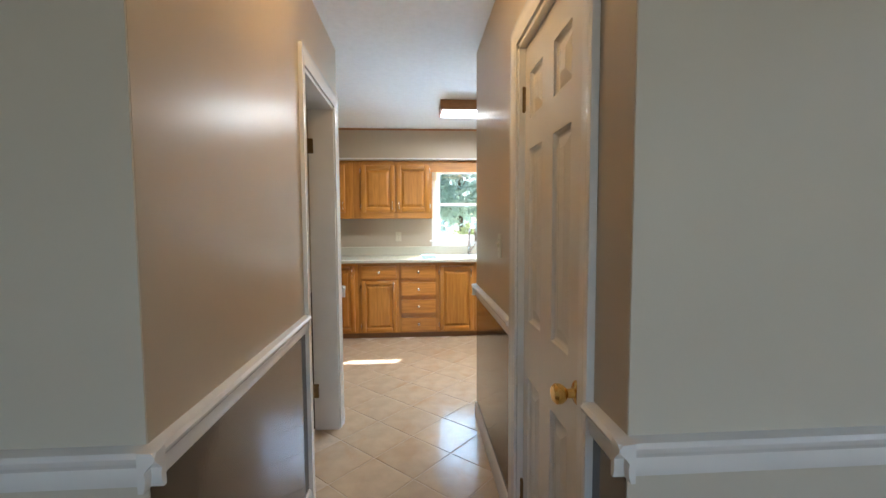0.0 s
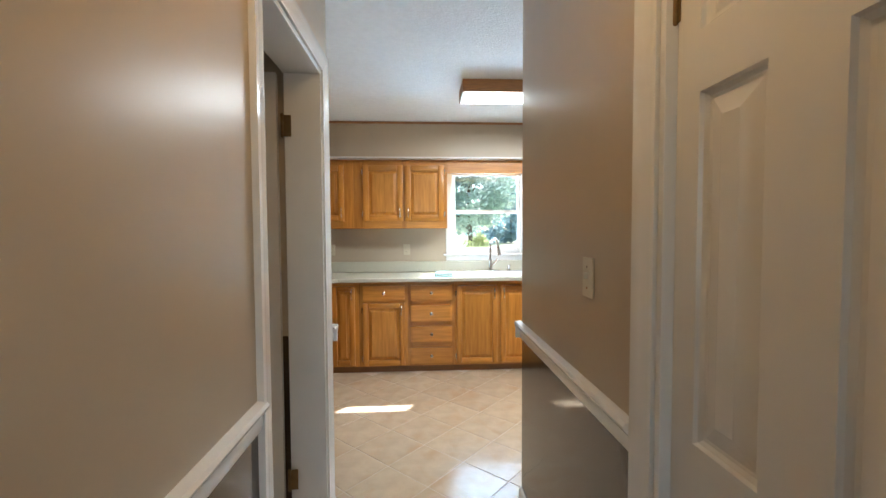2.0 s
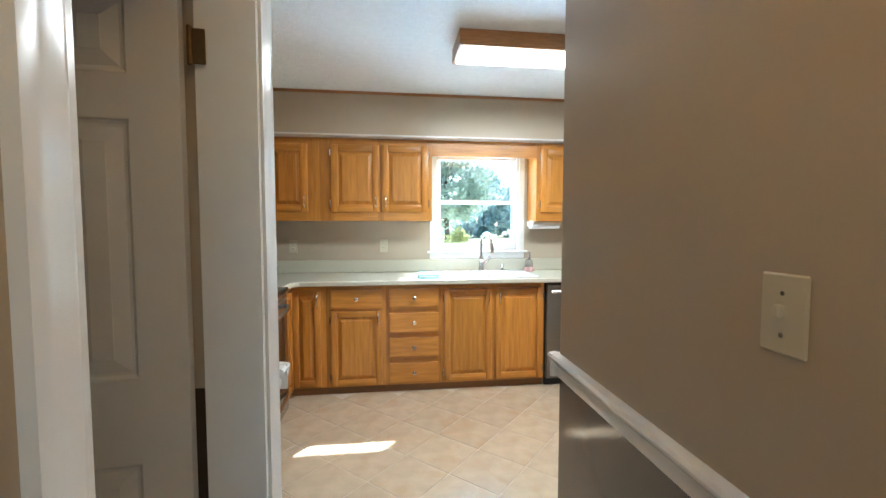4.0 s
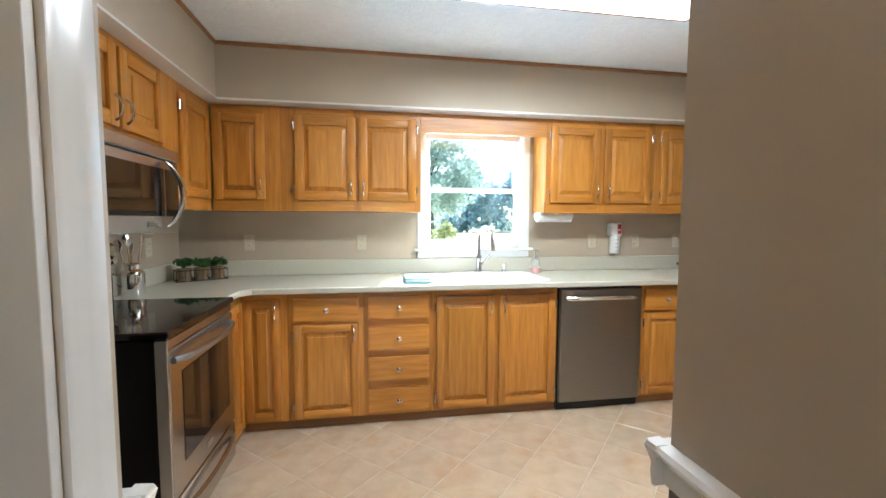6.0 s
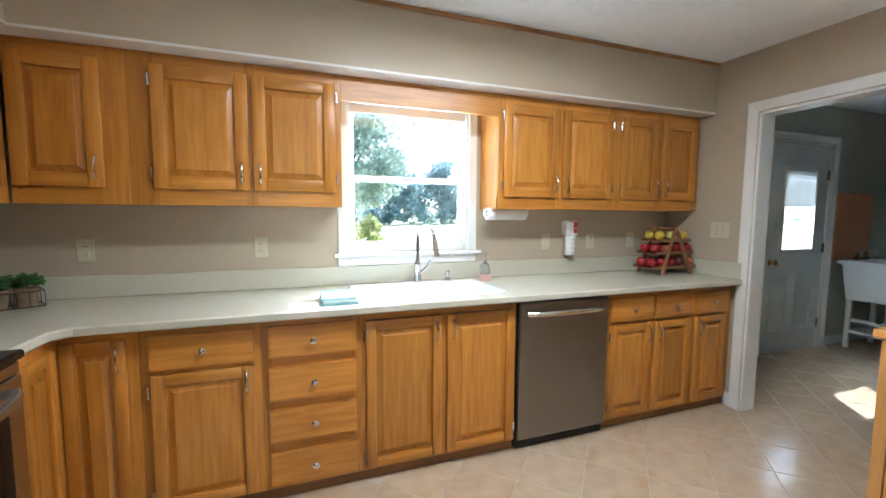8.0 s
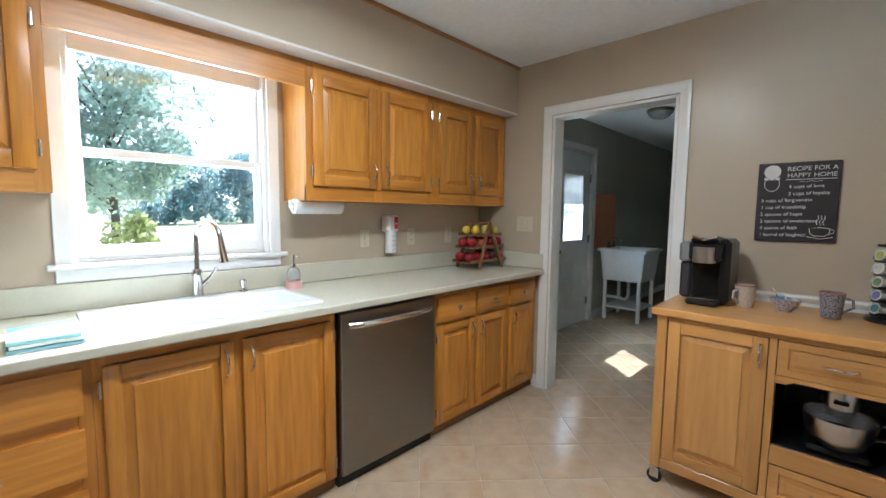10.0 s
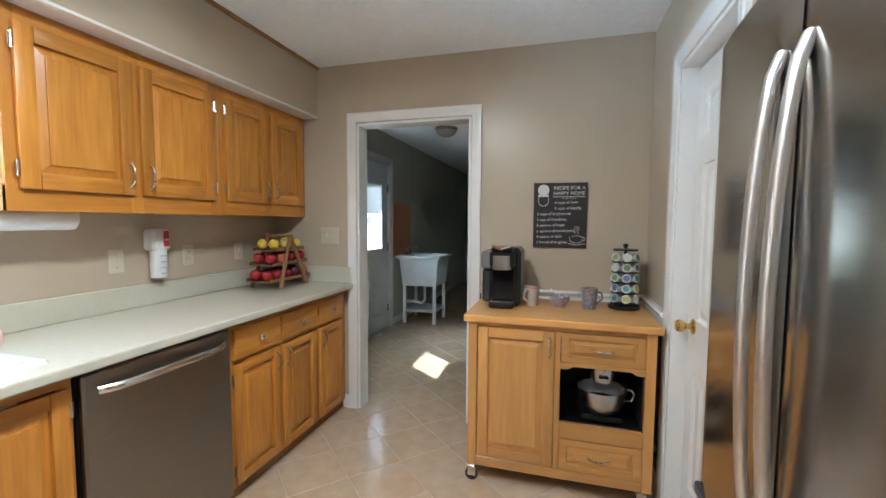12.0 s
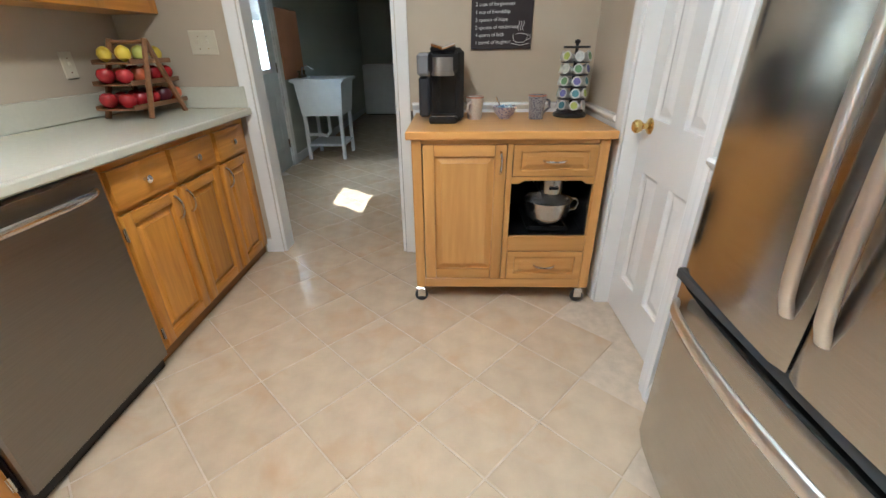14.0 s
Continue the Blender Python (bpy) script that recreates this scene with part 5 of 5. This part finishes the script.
def patterned(name, c1, c2, scale):
    m = mat(name, c1, 0.3)
    n, l = m.node_tree.nodes, m.node_tree.links
    v = n.new("ShaderNodeTexVoronoi")
    v.inputs["Scale"].default_value = scale
    r = n.new("ShaderNodeValToRGB")
    r.color_ramp.elements[0].position, r.color_ramp.elements[1].position = 0.35, 0.45
    r.color_ramp.elements[0].color, r.color_ramp.elements[1].color = (*c1, 1), (*c2, 1)
    tc = n.new("ShaderNodeTexCoord")
    l.new(tc.outputs["Object"], v.inputs["Vector"])
    l.new(v.outputs["Distance"], r.inputs[0])
    l.new(r.outputs[0], n["Principled BSDF"].inputs["Base Color"])
    return m


TERRA = mat("terracotta_glaze", (0.42, 0.17, 0.10), 0.4)
mug(2.78, 3.597, "pale patterned mug with a terracotta rim", patterned("pale_pattern", (0.62, 0.56, 0.50), (0.50, 0.43, 0.38), 130), TERRA, 0.044, 0.106, 2.6)
mug(2.78, 3.290, "blue-grey patterned mug with a dark handle", patterned("blue_pattern", (0.045, 0.05, 0.085), (0.26, 0.25, 0.27), 150), TERRA, 0.044, 0.112, -1.2)


def bowl():
    ob = thing("bowl", pose(2.79, 3.447, TOPZ), "small blue patterned bowl holding sweetener packets", "bowl")
    part("body", lathe([(0.0, 0.0), (0.026, 0.0), (0.028, 0.006), (0.050, 0.030), (0.060, 0.058), (0.057, 0.060), (0.047, 0.034), (0.024, 0.012), (0.0, 0.011)], seg=26), patterned("bowl_pattern", (0.13, 0.12, 0.24), (0.46, 0.40, 0.42), 120), ob)
    rng = random.Random(9)
    for k, c in enumerate(((0.75, 0.78, 0.80), (0.25, 0.42, 0.62), (0.80, 0.80, 0.80), (0.55, 0.66, 0.75))):
        t = thing("sweetener_packet", pose(2.79 + 0.022 * math.cos(k * 1.7), 3.447 + 0.022 * math.sin(k * 1.7), TOPZ + 0.048, rng.uniform(-50, 50), rng.uniform(-30, 30), k * 80), "small paper sweetener packet in the bowl", "packet", "packets in the bowl")
        part("paper", boxes([(-0.024, 0.024, -0.003, 0.003, -0.014, 0.018)], 0.002), mat("packet_paper", c, 0.7), t)
    s = thing("teaspoon", pose(2.79, 3.447, TOPZ), "metal teaspoon standing in the bowl", "spoon")
    part("shaft", tube([(0.0, 0.01, 0.03), (-0.01, 0.035, 0.085), (-0.012, 0.046, 0.105)], 0.003, 6), CHROME, s)
    return ob


bowl()


def carousel():
    ob = thing("pod_carousel", pose(2.86, 3.105, TOPZ), "black carousel full of coffee pods on the cart", "pod carousel")
    part("base", lathe([(0.0, 0.0), (0.082, 0.0), (0.084, 0.012), (0.076, 0.020), (0.02, 0.024), (0.0, 0.024)], seg=28), BLACKP, ob)
    part("post", lathe([(0.0, 0.02), (0.008, 0.02), (0.008, 0.335), (0.013, 0.338), (0.014, 0.350), (0.0, 0.356)], seg=12), BLACKP, ob)
    part("top_ring", lathe([(0.0, 0.316), (0.062, 0.316), (0.064, 0.320), (0.062, 0.326), (0.0, 0.326)], seg=28), BLACKP, ob)
    cols = [mat("pod_lid_%s" % n, c, 0.4, var=0.2, scale=60) for n, c in (("green", (0.16, 0.30, 0.14)), ("lime", (0.45, 0.50, 0.12)), ("violet", (0.16, 0.15, 0.38)), ("pale", (0.60, 0.62, 0.58)), ("teal", (0.10, 0.26, 0.30)))]
    cup = mat("pod_cup", (0.66, 0.66, 0.62), 0.4)
    for r in range(5):
        z = 0.055 + 0.056 * r
        part("tier_ring", lathe([(0.052, z - 0.027), (0.068, z - 0.027), (0.068, z - 0.023), (0.052, z - 0.023)], seg=28), BLACKP, ob)
        for k in range(7):
            a = 2 * math.pi * k / 7 + 0.45
            pod = thing("coffee_pod", pose(2.86, 3.105, TOPZ + z, 0, 0, math.degrees(a)) @ pose(0.052, 0, 0, 0, 76, 0), "single-serve coffee pod with a coloured foil lid", "coffee pod", "pods in the carousel")
            part("cup", lathe([(0.0, -0.030), (0.016, -0.030), (0.020, 0.014), (0.0235, 0.015), (0.0235, 0.018), (0.0, 0.018)], seg=16), cup, pod)
            part("foil_lid", lathe([(0.0, 0.018), (0.0165, 0.0182), (0.017, 0.0195), (0.0, 0.020)], seg=16), cols[(r * 3 + k * 2) % 5], pod)
    return ob


carousel()


# ---- stand mixer in the cart's niche ----
def mixer():
    ob = thing("stand_mixer", pose(2.535, 3.235, 0.372, 0, 0, -90) @ Matrix.Diagonal((1.2, 1.2, 1.08, 1)), "black stand mixer with a steel bowl in the cart", "stand mixer")
    part("base", boxes([(-0.085, 0.085, -0.02, 0.25, 0.0, 0.03)], 0.012), BLACK, ob)
    part("column", boxes([(-0.05, 0.05, 0.15, 0.25, 0.028, 0.20)], 0.02), BLACK, ob)
    part("head", lathe([(0.0, 0.0), (0.040, 0.004), (0.055, 0.05), (0.056, 0.20), (0.042, 0.27), (0.0, 0.285)], (0, -0.02, 0.222), 22, 'y'), BLACK, ob)
    part("band", lathe([(0.0565, 0.05), (0.0575, 0.055), (0.0575, 0.085), (0.0565, 0.09)], (0, -0.02, 0.222), 22, 'y', False), CHROME, ob, "chrome trim band")
    part("hub", lathe([(0.0, 0.165), (0.034, 0.165), (0.040, 0.19), (0.046, 0.20), (0.048, 0.262), (0.040, 0.272), (0.0, 0.274)], (0, 0.0, 0), 24), STEEL_H, ob, "brushed steel drive housing")
    part("logo_bar", boxes([(-0.018, 0.018, -0.0495, -0.047, 0.218, 0.230)], 0), BLACK, ob, soft=False)
    bw = part("bowl", lathe([(0.0, 0.024), (0.034, 0.024), (0.038, 0.030), (0.062, 0.042), (0.086, 0.080), (0.095, 0.140), (0.098, 0.149), (0.092, 0.147), (0.082, 0.085), (0.03, 0.036), (0.0, 0.034)], (0, 0.035, 0), 28), STEEL_H, ob, "steel mixing bowl")
    part("bowl_handle", tube([(0.082, 0.06, 0.135), (0.12, 0.045, 0.142), (0.128, 0.04, 0.125), (0.12, 0.045, 0.095), (0.072, 0.06, 0.075)], 0.006, 8), CHROME, bw)
    part("collar", lathe([(0.0, 0.158), (0.022, 0.158), (0.028, 0.18), (0.0, 0.18)], (0, 0.04, 0), 16), CHROME, ob)
    return ob


mixer()


# ---- wall sign ----
def words(name, text, m, size, material, parent, align='LEFT'):
    c = bpy.data.curves.new(name, 'FONT')
    c.body, c.size, c.align_x, c.extrude = text, size, align, 0.0004
    tmp = bpy.data.objects.new(name, c)
    scene.collection.objects.link(tmp)
    dg = bpy.context.evaluated_depsgraph_get()
    me = bpy.data.meshes.new_from_object(tmp.evaluated_get(dg))
    bpy.data.objects.remove(tmp)
    me.materials.clear()
    me.materials.append(material)
    ob = new(name, me)
    ob.parent, ob.matrix_basis = parent, m @ pose(0, 0, 0, 90, 0, 0)
    return ob


def sign():
    ob = thing("wall_sign", pose(3.05, 3.612, 1.195, 0, 0, -90), "dark recipe sign with chalk-white lettering on the wall", "sign")
    w, h = 0.312, 0.392
    part("board", boxes([(0, w, -0.016, 0, 0, h)], 0.002), mat("chalkboard_brown", (0.022, 0.014, 0.015), 0.55, var=0.2, scale=20), ob)
    chalk = mat("chalk_white", (0.68, 0.66, 0.64), 0.8)
    y = -0.0168
    words("lettering", "RECIPE FOR A", pose(0.208, y, h - 0.042), 0.030, chalk, ob, 'CENTER')
    words("lettering", "HAPPY HOME", pose(0.208, y, h - 0.074), 0.030, chalk, ob, 'CENTER')
    for i, (t, x) in enumerate((("4 cups of love", 0.125), ("2 cups of loyalty", 0.125), ("3 cups of forgiveness", 0.02), ("1 cup of friendship", 0.02), ("5 spoons of hope", 0.02), ("2 spoons of tenderness", 0.02), ("4 quarts of faith", 0.02), ("1 barrel of laughter", 0.02))):
        words("lettering", t, pose(x, y, h - 0.128 - 0.0345 * i) @ pose(0, 0, 0, 0, -1.5, 0), 0.0235, chalk, ob)
    part("underline", boxes([(0.112, 0.300, y - 0.0004, y + 0.0004, h - 0.086, h - 0.083)], 0), chalk, ob, soft=False)
    part("flourish", tube([(0.165, y, h - 0.094), (0.19, y, h - 0.098), (0.208, y, h - 0.092), (0.226, y, h - 0.098), (0.25, y, h - 0.094)], 0.003, 6, 0.3), chalk, ob)
    # jar drawing
    part("jar_outline", tube([(0.058 + 0.030 * math.cos(a), y, h - 0.105 + 0.036 * math.sin(a)) for a in [2 * math.pi * k / 20 for k in range(21)]], 0.0014, 5), chalk, ob)
    part("jar_top", lathe([(0.0, -0.001), (0.034, -0.001), (0.034, 0.001), (0.0, 0.001)], (0.058, y, h - 0.044), 20, 'y'), chalk, ob, m=Matrix.Translation((0, 0, 0)))
    for k in range(3):
        part("jar_band", boxes([(0.026 + 0.022 * k, 0.044 + 0.022 * k, y - 0.0004, y + 0.0004, h - 0.085, h - 0.072)], 0), chalk, ob, soft=False)
    # cup drawing
    cx, cz = 0.255, 0.055
    part("cup_outline", tube([(cx - 0.040, y, cz + 0.012), (cx - 0.036, y, cz - 0.012), (cx - 0.018, y, cz - 0.024), (cx + 0.016, y, cz - 0.024), (cx + 0.032, y, cz - 0.012), (cx + 0.036, y, cz + 0.012), (cx, y, cz + 0.018), (cx - 0.040, y, cz + 0.012), (cx, y, cz + 0.006), (cx + 0.036, y, cz + 0.012)], 0.0014, 5), chalk, ob)
    part("cup_handle", tube([(cx + 0.034, y, cz + 0.008), (cx + 0.050, y, cz + 0.008), (cx + 0.048, y, cz - 0.008), (cx + 0.030, y, cz - 0.014)], 0.0014, 5), chalk, ob)
    part("saucer", tube([(cx - 0.048, y, cz - 0.028), (cx, y, cz - 0.038), (cx + 0.048, y, cz - 0.028)], 0.0014, 5), chalk, ob)
    for k in (-1, 0, 1):
        part("steam", tube([(cx + 0.012 * k, y, cz + 0.03), (cx + 0.012 * k - 0.006, y, cz + 0.045), (cx + 0.012 * k + 0.004, y, cz + 0.06), (cx + 0.012 * k, y, cz + 0.075)], 0.0013, 5), chalk, ob)
    return ob


sign()


# ---- laundry room ----
def back_door():
    ob = thing("back_door", pose(4.381, 5.545, 0.001), "pale painted back door with a half window and blind", "door")
    w, h = 0.868, 2.029
    paint = mat("pale_blue_door_paint", (0.70, 0.74, 0.74), 0.35, var=0.03)
    gx0, gx1, gz0, gz1 = 0.195, w - 0.175, 1.0, 1.80
    part("leaf", boxes([(0, gx0, 0, 0.04, 0, h), (gx1, w, 0, 0.04, 0, h), (gx0, gx1, 0, 0.04, 0, gz0), (gx0, gx1, 0, 0.04, gz1, h)], 0.0), paint, ob, soft=False)
    fr = part("window_frame", boxes([(gx0 - 0.02, gx0 + 0.02, -0.012, 0.0, gz0 - 0.02, gz1 + 0.02), (gx1 - 0.02, gx1 + 0.02, -0.012, 0.0, gz0 - 0.02, gz1 + 0.02), (gx0 + 0.02, gx1 - 0.02, -0.012, 0.0, gz0 - 0.02, gz0 + 0.02), (gx0 + 0.02, gx1 - 0.02, -0.012, 0.0, gz1 - 0.02, gz1 + 0.02)], 0.003), TRIM, ob, "white window frame")
    g = part("pane", boxes([(gx0, gx1, 0.026, 0.030, gz0, gz1)], 0), GLASS, ob, soft=False)
    g.visible_shadow = False
    for k in range(24):
        z = gz0 + 0.03 + (gz1 - gz0 - 0.05) * k / 23
        part("slat", boxes([(gx0 + 0.003, gx1 - 0.003, -0.021 if k > 12 else -0.006, 0.021 if k > 12 else 0.006, -0.0006, 0.0006)], 0), PLASTWH, ob, "white blind slat" if k == 0 else "", m=pose(0, 0.0 if k > 12 else 0.013, z, 80 if k > 12 else 8, 0, 0), soft=False)
    for x0 in (0.10, w / 2 + 0.04):
        part("panel", panelled(0.26, 0.58, 0.006, [0, 0.02, 0.24, 0.26], [0, 0.02, 0.56, 0.58], {(1, 1)}, RAISED), paint, ob, m=pose(x0, -0.005, 0.20))
    part("door_knob", lathe([(0.0, 0.0), (0.03, 0.0), (0.03, -0.006), (0.012, -0.012), (0.012, -0.035), (0.026, -0.045), (0.026, -0.06), (0.0, -0.068)][::-1], (0.065, 0, 0.90), 20, 'y'), BRASS, ob, "brass door knob")
    for z in (0.25, 1.02, 1.75):
        butt_hinge(ob, w - 0.002, -0.003, z, CHROME, -1, 0.02)
    return ob


back_door()


def tub():
    ob = thing("laundry_tub", pose(5.44, 4.93, 0), "white plastic laundry tub standing on four legs", "laundry tub")
    w, d = 0.60, 0.56
    bm = bmesh.new()

    def rect(i, z, top=0.0):
        return [bm.verts.new(c) for c in ((i, i, z), (w - i, i, z), (w - i, d - i, z), (i, d - i, z))]
    rows = [rect(0.05, 0.50), rect(0.015, 0.86), rect(-0.02, 0.862), rect(-0.02, 0.895), rect(0.03, 0.895), rect(0.045, 0.86), rect(0.075, 0.54)]
    for a, b in zip(rows, rows[1:]):
        for i in range(4):
            bm.faces.new((a[i], a[(i + 1) % 4], b[(i + 1) % 4], b[i]))
    bm.faces.new(rows[0])
    bm.faces.new(rows[-1])
    bmesh.ops.bevel(bm, geom=[e for e in bm.edges], offset=0.008, segments=2, affect='EDGES')
    part("basin", bm, PLASTWH, ob)
    for x in (0.055, w - 0.095):
        for y in (0.055, d - 0.095):
            part("leg", boxes([(x, x + 0.04, y, y + 0.04, 0.0, 0.505)], 0.006), PLASTWH, ob)
    part("shelf", boxes([(0.06, w - 0.06, 0.06, d - 0.06, 0.155, 0.18)], 0.004), PLASTWH, ob)
    part("drain_pipe", tube([(w / 2, d / 2, 0.50), (w / 2, d / 2, 0.28), (w / 2 - 0.05, d / 2 + 0.03, 0.24), (w / 2 - 0.10, d / 2 + 0.08, 0.27), (w / 2 - 0.12, d - 0.02, 0.27)], 0.02, 10), PLASTWH, ob)
    tp = part("faucet", boxes([(0.20, 0.40, d - 0.055, d - 0.01, 0.895, 0.925)], 0.006), BRONZE, ob, "dark utility faucet")
    part("spout", tube([(0.30, d - 0.03, 0.92), (0.30, d - 0.04, 1.0), (0.30, d - 0.10, 1.02), (0.30, d - 0.17, 0.98)], 0.009, 8), CHROME, tp)
    for x in (0.22, 0.38):
        part("tap", lathe([(0.0, 0.925), (0.012, 0.925), (0.010, 0.95), (0.022, 0.955), (0.020, 0.972), (0.0, 0.974)], (x, d - 0.032, 0), 12), BRONZE, tp)
    return ob


tub()
_bd = thing("splash_board", pose(5.36, 5.505, 0.897), "terracotta-coloured board propped on the wall behind the tub", "board")
part("panel", boxes([(0.0, 0.62, 0.0, 0.018, 0.0, 0.68)], 0.006), mat("terracotta_board", (0.52, 0.22, 0.11), 0.7, var=0.1, scale=4), _bd)
_wr = thing("water_heater", pose(9.0, 5.08, 0), "pale grey appliance at the dark end of the laundry", "appliance")
part("case", boxes([(0.0, 0.55, -0.35, 0.35, 0.02, 0.90)], 0.02), PLASTWH, _wr)
part("feet", boxes([(0.05, 0.5, -0.30, 0.30, 0.0, 0.021)], 0.002), BLACKP, _wr)


# ---- garden ----
LAWN = mat("sunlit_lawn", (0.30, 0.29, 0.16), 0.9, var=0.35, scale=0.6, bump=0.5, bump_scale=8)
structure("ground", boxes([(-900, 900, 5.70, 1500, -0.75, -0.55)], 0), LAWN, "sunlit mown lawn")
BARK = mat("tree_bark", (0.10, 0.075, 0.055), 0.9, var=0.3, scale=8, bump=0.6, bump_scale=20)


def leaf_mat(name, color, through, var=0.4, scale=0.8):
    """Leaves that let some of the sun through; pale through colours also paint in sky glare."""
    m = mat(name, color, 0.55, var=var, scale=scale)
    n, l = m.node_tree.nodes, m.node_tree.links
    tr = n.new("ShaderNodeBsdfTranslucent")
    tr.inputs[0].default_value = (*through, 1)
    mx = n.new("ShaderNodeMixShader")
    mx.inputs[0].default_value = 0.62
    l.new(n["Principled BSDF"].outputs[0], mx.inputs[1])
    l.new(tr.outputs[0], mx.inputs[2])
    l.new(mx.outputs[0], n["Material Output"].inputs["Surface"])
    return m


LEAF1 = leaf_mat("green_leaves", (0.09, 0.12, 0.06), (0.56, 0.70, 0.66))
LEAF2 = leaf_mat("yellow_green_leaves", (0.12, 0.12, 0.035), (0.60, 0.65, 0.28), 0.4, 1.2)
# Far leaves: distance haze is put into the colour as extra blue.
LEAF_HAZED = leaf_mat("hazed_leaves", (0.07, 0.11, 0.09), (0.36, 0.54, 0.58), 0.5, 0.3)


def tree(x, y, h, r, leaf, label, seed, low=0.25, n=3800, size=0.10, clumps_n=60):
    """Trunk, limbs and a crown of leaf clumps, wide in the middle and ragged outside."""
    rng = random.Random(seed)
    ob = thing("tree", pose(x, y, -0.55), label, "tree", "garden trees")
    bm = tube([(0, 0, 0), (0.05, 0, h * 0.2), (-0.03, 0.05, h * 0.45), (0.05, 0, h * 0.8)], [h * 0.014, h * 0.010, h * 0.006, h * 0.002], 9)
    clumps = []
    for i in range(clumps_n):
        a = rng.random() * 6.283
        t = low + (1 - low) * (i + rng.random()) / clumps_n
        s = (t - low) / (1 - low)
        rr = r * (0.55 + 0.45 * math.sin(math.pi * s)) * (1 - 0.75 * s ** 3) * rng.random() ** 0.5
        c = (rr * math.cos(a), rr * math.sin(a), h * t)
        clumps.append((*c, r * (0.18 + 0.20 * rng.random()), n // clumps_n))
        if i % 4 == 0:
            add_tube(bm, [(0, 0, h * t * 0.75), (c[0] * 0.5, c[1] * 0.5, h * t * 0.9), c], [h * 0.003, h * 0.002, h * 0.0008], 5)
    part("trunk", bm, BARK, ob)
    me = leaves(clumps, size, rng)
    me.materials.append(leaf)
    cr = new("crown", me)
    cr.parent = ob
    return ob


tree(1.75, 14.5, 8.0, 1.9, LEAF1, "tall leafy green tree on the lawn", 3, 0.27, 24000, 0.075, 130)
tree(-1.9, 18.5, 9.0, 3.0, LEAF1, "tall leafy green tree on the lawn", 5, 0.25, 9000, 0.12)
tree(1.50, 10.6, 1.75, 0.62, LEAF2, "yellow-green shrub under the window view", 8, 0.05, 2600, 0.05)
tree(15.0, 68.0, 10.5, 6.0, LEAF_HAZED, "broad tree at the far side of the lawn", 11, 0.05, 5000, 0.36)
tree(25.0, 71.0, 10.0, 6.4, LEAF_HAZED, "broad tree at the far side of the lawn", 12, 0.05, 5000, 0.36)
tree(36.0, 69.0, 9.6, 6.4, LEAF_HAZED, "broad tree at the far side of the lawn", 13, 0.05, 5000, 0.36)
tree(48.0, 73.0, 10.5, 6.8, LEAF_HAZED, "broad tree at the far side of the lawn", 14, 0.05, 5000, 0.36)
_rng = random.Random(21)
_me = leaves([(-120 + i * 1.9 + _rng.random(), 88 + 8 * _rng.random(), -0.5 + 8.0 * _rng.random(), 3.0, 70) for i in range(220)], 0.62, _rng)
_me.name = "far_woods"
_me.materials.append(LEAF_HAZED)
tagged(new("far_woods", _me), "line of woods beyond the lawn, with blue haze in its colour", "woods", kind="stuff")

# ---- floor tiles ----
PITCH, U0, V0, SKEW = 0.306, 4.181, -1.225, radians(1.8)
_tile = bmesh.new()
add_box(_tile, -0.1498, 0.1498, -0.1498, 0.1498, -0.012, 0.0, 0.002)
_tm = bpy.data.meshes.new("tile")
_tile.to_mesh(_tm)
_tile.free()
_tm.materials.append(TILE)
_floor = bpy.data.objects["floor"]


def tile_spot(x, y):
    if -0.40 < x < 0.75 and 0.9 < y < 3.0:
        return True
    if -1.3 < x < 3.15 and 3.0 <= y < 5.05:
        return True
    return 3.15 <= x < 6.6 and 3.05 < y < 5.6


_far = bmesh.new()
for i in range(-60, 60):
    for j in range(-60, 60):
        u, v = U0 + (i + 0.5) * PITCH, V0 + (j + 0.5) * PITCH
        x, y = (u + v) / math.sqrt(2) - 1.67, (u - v) / math.sqrt(2) - 4.26
        x, y = 1.67 + x * math.cos(SKEW) - y * math.sin(SKEW), 4.26 + x * math.sin(SKEW) + y * math.cos(SKEW)
        if tile_spot(x, y):
            t = new("tile", _tm)
            t.parent = _floor
            t.matrix_basis = pose(x, y, 0, 0, 0, 46.8)
        elif 6.6 <= x < 9.7 and 3.0 < y < 5.6:
            k = len(_far.verts)
            r = bmesh.ops.create_cube(_far, size=0.301, matrix=pose(x, y, -0.1505, 0, 0, 46.8))
part("far_tiles", _far, TILE, _floor, soft=False)["kind"] = "stuff"
